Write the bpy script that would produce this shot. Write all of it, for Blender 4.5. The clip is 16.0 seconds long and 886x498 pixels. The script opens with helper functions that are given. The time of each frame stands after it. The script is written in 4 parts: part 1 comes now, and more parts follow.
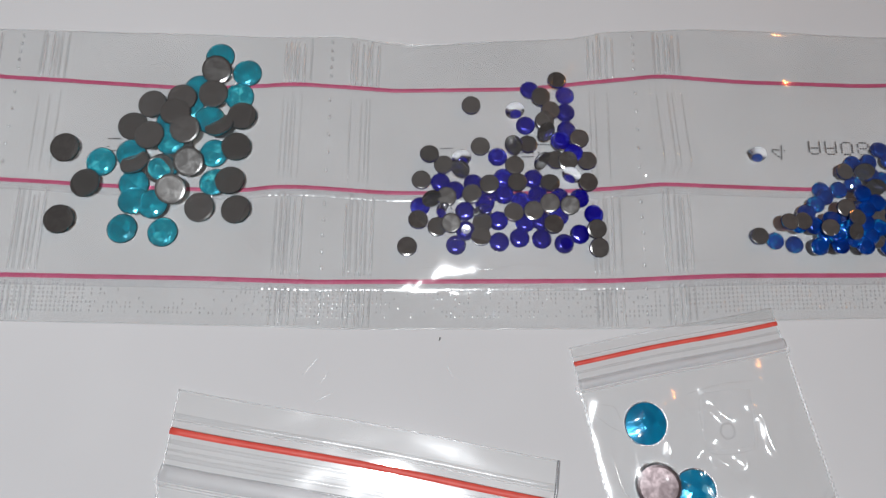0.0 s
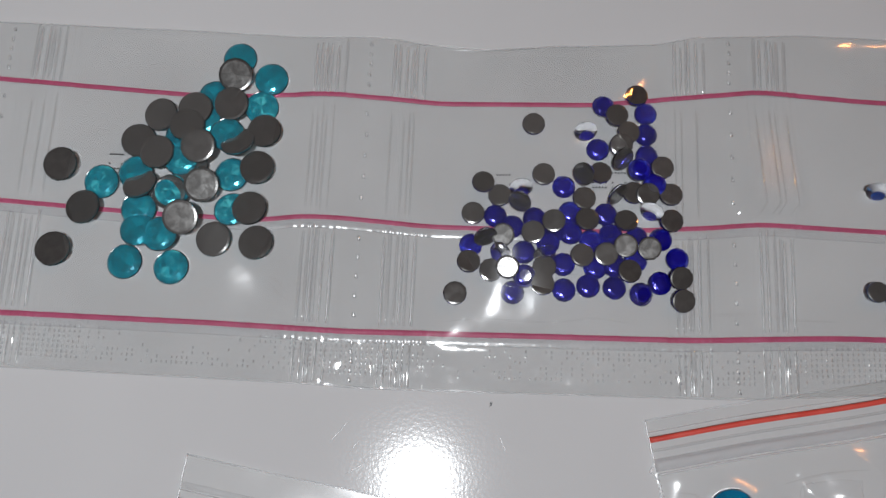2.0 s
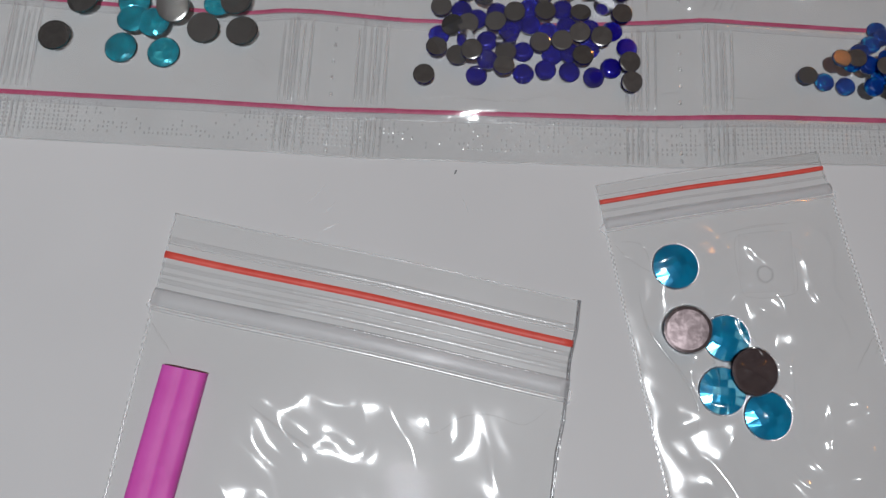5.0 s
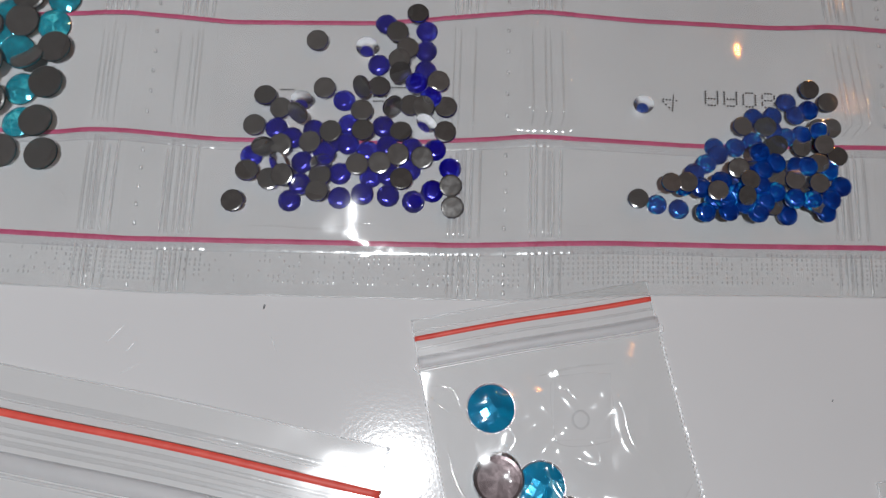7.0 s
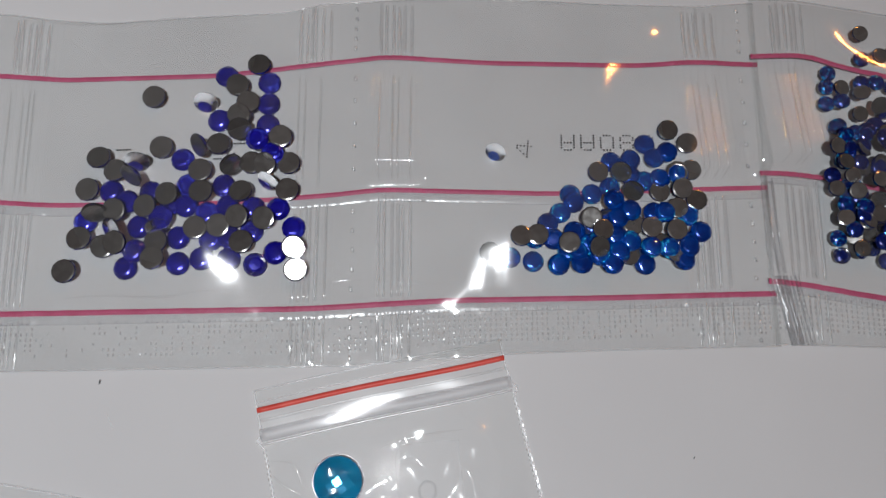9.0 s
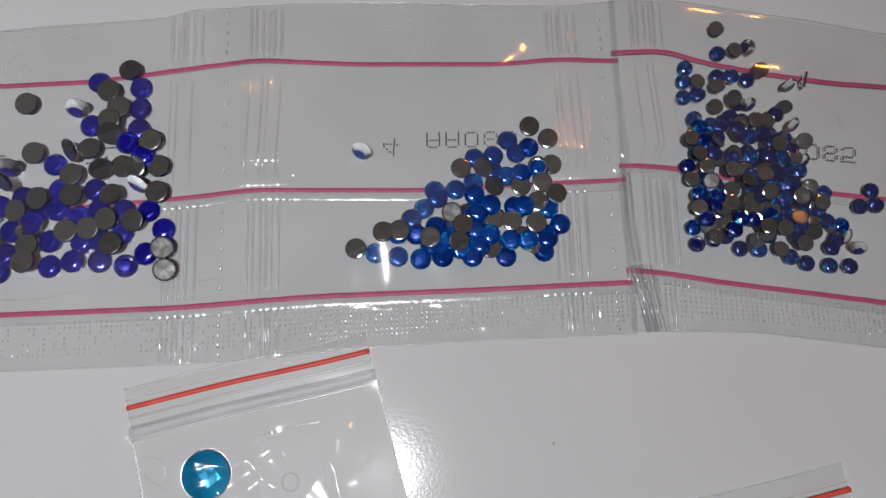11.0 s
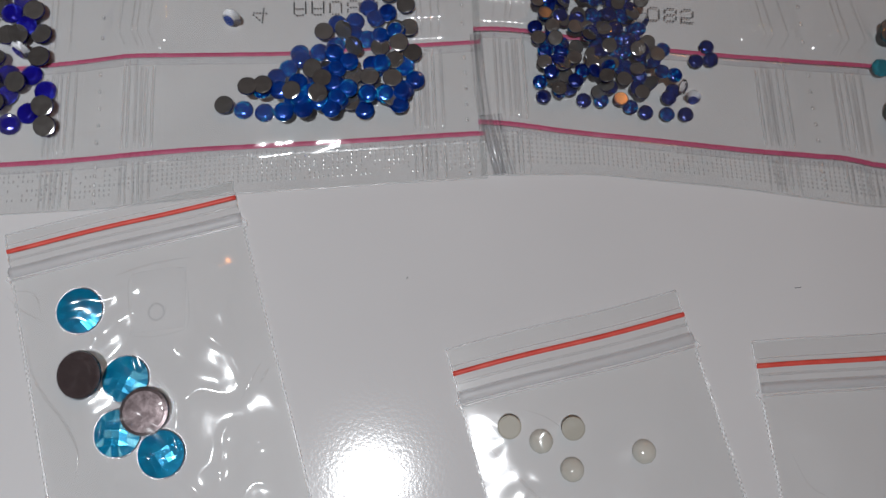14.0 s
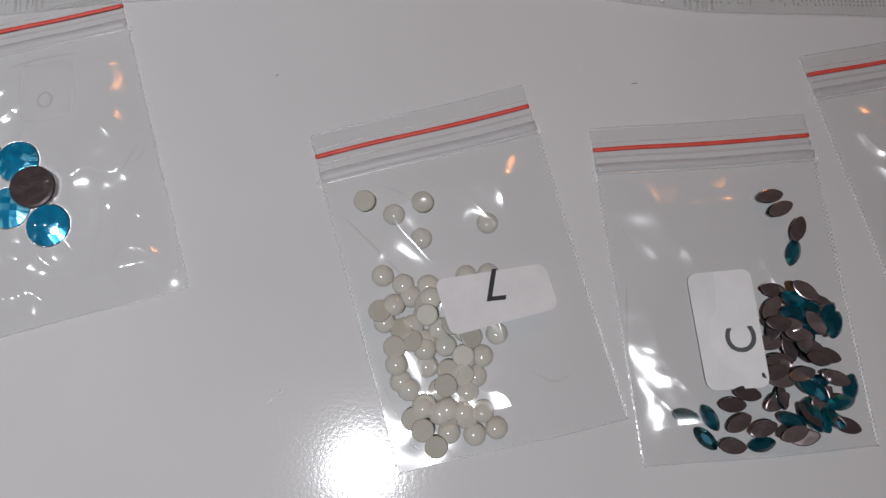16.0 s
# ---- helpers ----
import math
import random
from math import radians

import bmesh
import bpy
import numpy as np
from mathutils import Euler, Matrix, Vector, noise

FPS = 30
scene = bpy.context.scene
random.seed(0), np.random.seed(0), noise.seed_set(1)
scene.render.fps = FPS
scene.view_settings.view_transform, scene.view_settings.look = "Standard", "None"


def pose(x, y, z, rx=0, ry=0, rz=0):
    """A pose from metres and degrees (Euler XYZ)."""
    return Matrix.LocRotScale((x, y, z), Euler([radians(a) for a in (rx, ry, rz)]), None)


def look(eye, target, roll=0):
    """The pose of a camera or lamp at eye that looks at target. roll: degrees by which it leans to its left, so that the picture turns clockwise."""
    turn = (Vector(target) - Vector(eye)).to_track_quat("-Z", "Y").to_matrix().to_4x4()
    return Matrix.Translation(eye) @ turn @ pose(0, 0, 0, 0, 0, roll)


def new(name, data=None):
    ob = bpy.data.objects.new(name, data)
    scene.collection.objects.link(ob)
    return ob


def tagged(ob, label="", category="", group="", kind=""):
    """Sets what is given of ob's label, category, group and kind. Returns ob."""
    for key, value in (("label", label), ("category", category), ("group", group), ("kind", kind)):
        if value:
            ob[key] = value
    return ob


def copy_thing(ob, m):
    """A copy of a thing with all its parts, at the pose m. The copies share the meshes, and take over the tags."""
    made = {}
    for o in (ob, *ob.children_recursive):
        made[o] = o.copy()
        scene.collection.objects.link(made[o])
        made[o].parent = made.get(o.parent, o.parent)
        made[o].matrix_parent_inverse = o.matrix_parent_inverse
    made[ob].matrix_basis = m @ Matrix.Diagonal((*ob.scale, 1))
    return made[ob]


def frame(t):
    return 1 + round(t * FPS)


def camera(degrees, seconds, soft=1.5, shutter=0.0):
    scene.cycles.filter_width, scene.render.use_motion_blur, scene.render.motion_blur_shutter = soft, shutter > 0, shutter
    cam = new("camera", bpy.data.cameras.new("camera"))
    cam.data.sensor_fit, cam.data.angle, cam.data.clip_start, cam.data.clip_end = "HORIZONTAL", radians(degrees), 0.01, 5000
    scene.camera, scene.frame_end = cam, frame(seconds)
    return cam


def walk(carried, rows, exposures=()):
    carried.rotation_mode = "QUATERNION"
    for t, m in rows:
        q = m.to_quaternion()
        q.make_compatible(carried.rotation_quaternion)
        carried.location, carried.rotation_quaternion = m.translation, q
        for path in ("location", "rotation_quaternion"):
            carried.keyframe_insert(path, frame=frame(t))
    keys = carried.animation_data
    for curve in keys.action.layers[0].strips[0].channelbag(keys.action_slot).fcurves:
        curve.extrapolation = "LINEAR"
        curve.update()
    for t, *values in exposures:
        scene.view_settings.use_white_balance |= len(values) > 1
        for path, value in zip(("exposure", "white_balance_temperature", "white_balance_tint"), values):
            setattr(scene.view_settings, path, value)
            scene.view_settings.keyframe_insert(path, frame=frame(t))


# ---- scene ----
# ---------------------------------------------------------------- camera
cam = camera(66.0, 16.0, soft=1.4)
PATH = [
    (0, pose(-0.06524, -0.04046, 0.15217, 13.09, -0.65, 0.70)),
    (0.5, pose(-0.07021, -0.02295, 0.13475, 11.48, 0.37, 1.37)),
    (1, pose(-0.07500, -0.01978, 0.13218, 10.54, 0.86, 2.00)),
    (1.5, pose(-0.07639, -0.01916, 0.13193, 10.32, 0.99, 2.44)),
    (2, pose(-0.07176, -0.02038, 0.13226, 10.41, 0.84, 2.61)),
    (2.5, pose(-0.06992, -0.02166, 0.13358, 10.44, 0.79, 2.75)),
    (3, pose(-0.07150, -0.02541, 0.13365, 10.52, 0.60, 2.83)),
    (3.5, pose(-0.07154, -0.03320, 0.13300, 10.36, 0.24, 2.88)),
    (4, pose(-0.07131, -0.04251, 0.13304, 10.76, 0.11, 2.98)),
    (4.2, pose(-0.07109, -0.05313, 0.13123, 11.93, -0.24, 2.90)),
    (5.2, pose(-0.06200, -0.07000, 0.13600, 11.6, 0.3, 2.9)),
    (6.3, pose(-0.04955, -0.05992, 0.14032, 10.99, 0.69, 2.95)),
    (6.5, pose(-0.04673, -0.05713, 0.14080, 11.15, 0.10, 2.77)),
    (7, pose(-0.02952, -0.03667, 0.13335, 10.15, -0.21, 2.24)),
    (7.5, pose(-0.01511, -0.02284, 0.12404, 10.26, -0.31, 1.31)),
    (8, pose(-0.01082, -0.02154, 0.12500, 9.36, -0.35, 0.68)),
    (8.5, pose(-0.00408, -0.02287, 0.12793, 9.63, -0.24, 0.25)),
    (9, pose(-0.00102, -0.02284, 0.12980, 9.80, -0.25, -0.02)),
    (9.5, pose(0.00448, -0.02290, 0.13147, 9.82, 0.06, -0.21)),
    (9.7, pose(0.00742, -0.02468, 0.13225, 10.16, 0.06, -0.33)),
    (11.8, pose(0.02693, -0.02451, 0.13436, 9.67, -1.08, -1.98)),
    (12, pose(0.02659, -0.02590, 0.13516, 10.23, -1.04, -2.07)),
    (12.5, pose(0.03139, -0.02885, 0.13612, 10.22, -0.92, -2.30)),
    (13, pose(0.03777, -0.03951, 0.13710, 10.83, -0.96, -2.41)),
    (13.5, pose(0.04391, -0.05019, 0.13884, 10.54, -0.73, -2.46)),
    (14, pose(0.05026, -0.06029, 0.13689, 11.05, -0.74, -2.48)),
    (14.5, pose(0.05683, -0.08019, 0.13341, 11.29, -0.49, -2.60)),
    (15, pose(0.05777, -0.09266, 0.13706, 10.35, -1.02, -2.69)),
    (15.5, pose(0.06697, -0.10245, 0.14028, 10.54, -0.90, -2.61)),
    (16, pose(0.07761, -0.10777, 0.14186, 11.02, -0.68, -2.73)),
]
walk(cam, PATH, [
    (0.0, 0.22, 6500, 10), (0.5, 0.12, 6500, 10), (1.0, -0.06, 6500, 10), (2.0, -0.13, 6500, 10), (4.0, -0.14, 6500, 10), (6.5, -0.2, 6500, 10), (7.0, 0.05, 6500, 10), (7.5, 0.11, 6500, 10),
    (8.0, 0.12, 6500, 10), (8.5, -0.02, 6500, 10), (9.5, 0.06, 6500, 10), (12.5, 0.06, 6500, 10), (14.0, -0.02, 6500, 10.5), (15.0, -0.13, 6530, 12), (16.0, -0.06, 6530, 12),
])

# ---------------------------------------------------------------- light
world = bpy.data.worlds.new("room_dark")
scene.world = world
world.use_nodes = True
world.node_tree.nodes["Background"].inputs[0].default_value = (0.9, 0.75, 0.6, 1)
world.node_tree.nodes["Background"].inputs[1].default_value = 0.02


def lamp(name, kind, place, target, watts, colour, radius, cone=None):
    data = bpy.data.lights.new(name, kind)
    data.energy, data.color, data.shadow_soft_size = watts, colour, radius
    if cone:
        data.spot_size, data.spot_blend = radians(cone), 1.0
    ob = new(name, data)
    ob.matrix_world = look(place, target)
    return ob


# white lamp added overhead in place of the flash carried with the camera, warm bulb across the room
# its place and cone are fitted to the glare and falloff in the camera's view
lamp("flash_stand_in", "SPOT", (-0.17, -0.37, 2.2), (-0.26, -0.22, 0.0), 134.0, (0.935, 0.97, 1.0), 0.031, 35)
lamp("warm_bulb", "POINT", (0.50, 0.68, 0.75), (0, 0, 0), 2.7, (1.0, 0.34, 0.08), 0.024)

# ---------------------------------------------------------------- materials


def base(name, colour, rough=0.5, metal=0.0, **more):
    m = bpy.data.materials.new(name)
    m.use_nodes = True
    b = m.node_tree.nodes["Principled BSDF"]
    b.inputs["Base Color"].default_value = (*colour, 1)
    b.inputs["Roughness"].default_value = rough
    b.inputs["Metallic"].default_value = metal
    for key, value in more.items():
        b.inputs[key.replace("_", " ")].default_value = value
    return m, m.node_tree, b


def noise_node(tree, scale, detail=3, rough=0.55, kind="Object"):
    co = tree.nodes.new("ShaderNodeTexCoord")
    n = tree.nodes.new("ShaderNodeTexNoise")
    n.inputs["Scale"].default_value, n.inputs["Detail"].default_value, n.inputs["Roughness"].default_value = scale, detail, rough
    tree.links.new(co.outputs[kind], n.inputs["Vector"])
    return n


def ramp(tree, source, low, high, a=0.3, b=0.7):
    r = tree.nodes.new("ShaderNodeValToRGB")
    r.color_ramp.elements[0].position, r.color_ramp.elements[1].position = a, b
    r.color_ramp.elements[0].color, r.color_ramp.elements[1].color = (*low, 1), (*high, 1)
    tree.links.new(source, r.inputs["Fac"])
    return r


def bump(tree, source, target, distance, strength=1.0):
    b = tree.nodes.new("ShaderNodeBump")
    b.inputs["Distance"].default_value, b.inputs["Strength"].default_value = distance, strength
    tree.links.new(source, b.inputs["Height"])
    tree.links.new(b.outputs["Normal"], target)
    return b


def varied(name, low, high, scale, rough, bump_scale=None, bump_depth=0.0, metal=0.0, **more):
    """A surface that wanders between two colours, with fine relief."""
    m, tree, b = base(name, high, rough, metal, **more)
    n = noise_node(tree, scale)
    tree.links.new(ramp(tree, n.outputs["Fac"], low, high).outputs["Color"], b.inputs["Base Color"])
    if bump_scale:
        bump(tree, noise_node(tree, bump_scale, 2).outputs["Fac"], b.inputs["Normal"], bump_depth)
    return m


def film(name, tint, ior, rough, scale, depth, milk=0.0, cloud_colour=(0.88, 0.88, 0.89)):
    """Thin clear plastic: it lets light straight through and mirrors a little."""
    m = bpy.data.materials.new(name)
    m.use_nodes = True
    tree = m.node_tree
    tree.nodes.remove(tree.nodes["Principled BSDF"])
    clear = tree.nodes.new("ShaderNodeBsdfTransparent")
    clear.inputs[0].default_value = (*tint, 1)
    gloss = tree.nodes.new("ShaderNodeBsdfGlossy")
    gloss.inputs["Roughness"].default_value = rough
    n = noise_node(tree, scale, 2)
    b = bump(tree, n.outputs["Fac"], gloss.inputs["Normal"], depth)
    # a thin sheet mirrors alike from both sides: Schlick's curve on the facing angle
    face = tree.nodes.new("ShaderNodeLayerWeight")
    face.inputs["Blend"].default_value = 0.5
    tree.links.new(b.outputs["Normal"], face.inputs["Normal"])
    steep, fres = tree.nodes.new("ShaderNodeMath"), tree.nodes.new("ShaderNodeMath")
    steep.operation, steep.inputs[1].default_value = "POWER", 5.0
    head_on = 2.0 * ((ior - 1) / (ior + 1)) ** 2
    fres.operation, fres.inputs[1].default_value, fres.inputs[2].default_value = "MULTIPLY_ADD", 0.9 - head_on, head_on
    tree.links.new(face.outputs["Facing"], steep.inputs[0])
    tree.links.new(steep.outputs[0], fres.inputs[0])
    wide = noise_node(tree, 45, 2)
    tree.links.new(ramp(tree, wide.outputs["Fac"], tuple(c - 0.02 for c in tint), tuple(min(1.0, c + 0.015) for c in tint)).outputs["Color"], clear.inputs[0])
    under = clear.outputs[0]
    if milk:
        cloud = tree.nodes.new("ShaderNodeBsdfDiffuse")
        cloud.inputs[0].default_value = (*cloud_colour, 1)
        mixed = tree.nodes.new("ShaderNodeMixShader")
        mixed.inputs[0].default_value = milk
        tree.links.new(under, mixed.inputs[1])
        tree.links.new(cloud.outputs[0], mixed.inputs[2])
        under = mixed.outputs[0]
    mix = tree.nodes.new("ShaderNodeMixShader")
    tree.links.new(fres.outputs[0], mix.inputs[0])
    tree.links.new(under, mix.inputs[1])
    tree.links.new(gloss.outputs[0], mix.inputs[2])
    tree.links.new(mix.outputs[0], tree.nodes["Material Output"].inputs["Surface"])
    return m


def let_through(m, share, colour=(0.9, 0.88, 0.82)):
    """Lets some of the light pass through a thin or milky solid."""
    tree = m.node_tree
    out, solid = tree.nodes["Material Output"], tree.nodes["Principled BSDF"]
    glow, mix = tree.nodes.new("ShaderNodeBsdfTranslucent"), tree.nodes.new("ShaderNodeMixShader")
    glow.inputs[0].default_value = (*colour, 1)
    mix.inputs[0].default_value = share
    tree.links.new(solid.outputs[0], mix.inputs[1])
    tree.links.new(glow.outputs[0], mix.inputs[2])
    tree.links.new(mix.outputs[0], out.inputs["Surface"])


def see_through(m, share, tint):
    """Milky plastic that shows a little of what lies behind it."""
    tree = m.node_tree
    out = tree.nodes["Material Output"]
    before = out.inputs["Surface"].links[0].from_socket
    clear, mix = tree.nodes.new("ShaderNodeBsdfTransparent"), tree.nodes.new("ShaderNodeMixShader")
    clear.inputs[0].default_value = (*tint, 1)
    mix.inputs[0].default_value = share
    tree.links.new(before, mix.inputs[1])
    tree.links.new(clear.outputs[0], mix.inputs[2])
    tree.links.new(mix.outputs[0], out.inputs["Surface"])


def foil(name, low, high, rough, metal):
    """Mirror foil, smudged, and a little lighter or darker from stone to stone."""
    m, tree, b = base(name, high, rough, metal)
    smudge = noise_node(tree, 520, 4, 0.65)
    whole = tree.nodes.new("ShaderNodeObjectInfo")
    blend = tree.nodes.new("ShaderNodeMix")
    blend.inputs[0].default_value = 0.4
    tree.links.new(smudge.outputs["Fac"], blend.inputs[2])
    tree.links.new(whole.outputs["Random"], blend.inputs[3])
    tree.links.new(ramp(tree, blend.outputs[0], low, high, 0.3, 0.75).outputs["Color"], b.inputs["Base Color"])
    tree.links.new(ramp(tree, smudge.outputs["Fac"], (rough * 0.85,) * 3, (rough * 1.3,) * 3).outputs["Color"], b.inputs["Roughness"])
    bump(tree, noise_node(tree, 650, 2).outputs["Fac"], b.inputs["Normal"], 0.000007)
    return m


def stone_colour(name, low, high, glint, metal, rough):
    """Foil-backed acrylic: a coloured sheen under a clear coat; facet sparkle is painted in lighter, darker and glint
    colours.
    """
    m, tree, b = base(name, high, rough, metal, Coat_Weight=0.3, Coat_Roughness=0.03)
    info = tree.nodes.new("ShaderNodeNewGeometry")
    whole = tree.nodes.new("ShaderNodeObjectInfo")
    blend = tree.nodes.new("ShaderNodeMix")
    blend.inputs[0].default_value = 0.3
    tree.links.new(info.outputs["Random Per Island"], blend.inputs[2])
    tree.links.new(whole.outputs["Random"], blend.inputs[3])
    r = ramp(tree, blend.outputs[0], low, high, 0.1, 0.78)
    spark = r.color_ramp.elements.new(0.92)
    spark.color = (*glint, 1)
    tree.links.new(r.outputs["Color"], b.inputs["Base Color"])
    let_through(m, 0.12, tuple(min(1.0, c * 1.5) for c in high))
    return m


WHITE = varied("white_laminate", (0.715, 0.72, 0.735), (0.765, 0.77, 0.785), 14, 0.09, 1300, 0.000012)
FILM = film("clear_film", (0.905, 0.91, 0.907), 1.45, 0.08, 130, 0.00004, 0.025)
THIN = film("clear_film_back", (0.925, 0.93, 0.927), 1.2, 0.15, 200, 0.0002)
# nearly opaque in the table's tone, added to block the lamp's glare beneath
BAGBACK = film("opaque_bag_back", (0.98, 0.982, 0.98), 1.2, 0.4, 200, 0.0001, 0.992, (0.67, 0.675, 0.685))
STICKER = film("clear_sticker_film", (0.97, 0.97, 0.972), 1.1, 0.4, 200, 0.0001, 0.05)
CRINKLE = film("crinkled_film", (0.975, 0.977, 0.975), 1.45, 0.15, 110, 0.00001)
PRESS = film("flat_pressed_film", (0.95, 0.95, 0.955), 1.9, 0.15, 300, 0.00001, 0.1)
ACRYLIC = varied("clear_acrylic", (0.95, 0.95, 0.97), (0.98, 0.98, 1.0), 300, 0.02, None, 0, 0.0, Transmission_Weight=1.0, IOR=1.49)
MILK = film("milky_film", (0.89, 0.89, 0.9), 1.45, 0.22, 400, 0.0001, 0.08)
RIB = film("pressed_film", (0.95, 0.95, 0.955), 1.9, 0.27, 900, 0.0001, 0.12)
# light and shade on pressed film are put into these pale and dark tints
LIGHT = film("lit_pressed_film", (0.965, 0.965, 0.97), 1.9, 0.3, 900, 0.00005, 0.15)
EDGE_SHADOW = film("painted_edge_shadow", (0.45, 0.45, 0.46), 1.5, 0.2, 900, 0.0001)
SOFT = film("soft_shaded_film", (0.91, 0.912, 0.915), 1.5, 0.25, 900, 0.0001)
FOLD_SHADE = film("shaded_folded_film", (0.8, 0.805, 0.81), 1.5, 0.2, 900, 0.0001)
CREASE = film("creased_film", (0.995, 0.995, 0.995), 1.6, 0.13, 300, 0.00005)
TRACK = film("milky_zip_track", (0.72, 0.715, 0.725), 1.35, 0.45, 300, 0.00005, 0.2)
SHADE = film("shaded_doubled_film", (0.68, 0.68, 0.69), 1.5, 0.25, 500, 0.0001, 0.05)
PINK = varied("pink_zip", (0.5, 0.06, 0.16), (0.62, 0.1, 0.23), 260, 0.5, 700, 0.0001)
RED = varied("red_zip", (0.76, 0.075, 0.055), (0.85, 0.12, 0.09), 260, 0.5, 700, 0.0001)
# low, high and glint tints paint the sparkle of the facets
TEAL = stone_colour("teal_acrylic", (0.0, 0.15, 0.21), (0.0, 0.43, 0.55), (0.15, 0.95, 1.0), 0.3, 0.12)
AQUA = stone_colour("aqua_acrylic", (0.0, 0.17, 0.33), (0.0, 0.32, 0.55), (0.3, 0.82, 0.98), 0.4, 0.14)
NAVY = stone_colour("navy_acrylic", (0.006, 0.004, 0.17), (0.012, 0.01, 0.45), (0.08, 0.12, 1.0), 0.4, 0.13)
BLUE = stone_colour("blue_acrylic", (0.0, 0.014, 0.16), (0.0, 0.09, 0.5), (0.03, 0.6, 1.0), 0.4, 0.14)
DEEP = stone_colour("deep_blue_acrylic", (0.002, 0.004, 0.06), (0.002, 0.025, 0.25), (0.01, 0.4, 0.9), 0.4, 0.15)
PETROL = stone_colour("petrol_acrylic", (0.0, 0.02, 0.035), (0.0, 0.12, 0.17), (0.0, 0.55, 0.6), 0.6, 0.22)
FOIL = foil("silver_foil", (0.23, 0.226, 0.222), (0.4, 0.393, 0.386), 0.13, 0.78)
PLUM = foil("plum_foil", (0.15, 0.115, 0.12), (0.29, 0.235, 0.24), 0.18, 0.62)
PEARL = varied("cream_pearl", (0.93, 0.9, 0.81), (0.97, 0.95, 0.88), 240, 0.12, None, 0, 0.0, Coat_Weight=0.6)
CREAM = varied("cream_plastic", (0.9, 0.87, 0.79), (0.95, 0.93, 0.86), 260, 0.35, 600, 0.00003, 0.0)


let_through(PEARL, 0.18)
let_through(CREAM, 0.2)
see_through(PEARL, 0.18, (0.97, 0.96, 0.9))
see_through(CREAM, 0.55, (0.97, 0.96, 0.9))
PAPER = varied("white_paper", (0.78, 0.78, 0.8), (0.86, 0.86, 0.88), 150, 0.45, 1500, 0.00003)
INK = varied("black_ink", (0.015, 0.015, 0.018), (0.03, 0.03, 0.035), 300, 0.5)
PRINT = varied("grey_print", (0.02, 0.02, 0.025), (0.04, 0.04, 0.045), 300, 0.6)
FAINT = film("faint_ink", (0.87, 0.87, 0.875), 1.03, 0.5, 300, 0.00001)
MAGENTA = varied("magenta_plastic", (0.72, 0.08, 0.5), (0.8, 0.12, 0.58), 120, 0.55, 400, 0.00005)
WALL = varied("wall_paint", (0.5, 0.45, 0.4), (0.56, 0.51, 0.46), 3, 0.7, 60, 0.001)
CEIL = varied("ceiling_paint", (0.72, 0.69, 0.65), (0.78, 0.75, 0.71), 3, 0.8, 60, 0.001)
FLOOR = varied("floor_wood", (0.14, 0.09, 0.06), (0.26, 0.17, 0.11), 6, 0.45, 80, 0.0008)
STEEL = varied("grey_steel", (0.3, 0.3, 0.31), (0.4, 0.4, 0.41), 20, 0.35, None, 0, 1.0)

MM = 0.001
rnd = random.Random(7)

# ---------------------------------------------------------------- building helpers


def thing(name, place, label, category, group="", kind=""):
    ob = new(name)
    ob.location = Vector(place) * MM
    ob.empty_display_size = 0.005
    return tagged(ob, label, category, group, kind)


def part(name, bm, material, parent, label="", smooth=True, kind="", place=None):
    """Links a bmesh, drawn in millimetres of the table's plan, as one mesh under a thing or a part."""
    root = parent
    off = Vector((0, 0, 0))
    while root is not None:
        off += root.location
        root = root.parent
    at = Vector(place) if place is not None else off / MM
    bmesh.ops.transform(bm, matrix=Matrix.Diagonal((MM, MM, MM, 1)) @ Matrix.Translation(-at), verts=bm.verts)
    me = bpy.data.meshes.new(name)
    bm.to_mesh(me)
    bm.free()
    me.materials.append(material)
    if smooth:
        me.polygons.foreach_set("use_smooth", [True] * len(me.polygons))
    ob = new(name, me)
    ob.location = at * MM - off
    ob.parent = parent
    if material in (FILM, ACRYLIC, PRESS, SOFT, THIN, BAGBACK, STICKER, CRINKLE, MILK, RIB, LIGHT, FOLD_SHADE, EDGE_SHADOW, CREASE, TRACK, SHADE, FAINT):
        ob.visible_shadow = False
    return tagged(ob, label, kind=kind)


def box(bm, x0, y0, z0, x1, y1, z1, bevel=0.0):
    made = bmesh.ops.create_cube(bm, size=1, matrix=Matrix.Translation(((x0 + x1) / 2, (y0 + y1) / 2, (z0 + z1) / 2)) @ Matrix.Diagonal((x1 - x0, y1 - y0, z1 - z0, 1)))
    if bevel:
        edges = list({e for v in made["verts"] for e in v.link_edges})
        bmesh.ops.bevel(bm, geom=edges, offset=bevel, segments=2, affect="EDGES", profile=0.5)
    return bm


def sheet(nu, nv, place):
    """A grid of quads whose corners come from place(i, j)."""
    bm = bmesh.new()
    vs = [[bm.verts.new(place(i, j)) for j in range(nv)] for i in range(nu)]
    for i in range(nu - 1):
        for j in range(nv - 1):
            bm.faces.new((vs[i][j], vs[i + 1][j], vs[i + 1][j + 1], vs[i][j + 1]))
    bm.normal_update()
    if sum(f.normal.z for f in bm.faces) < 0:
        bmesh.ops.reverse_faces(bm, faces=bm.faces)
    return bm


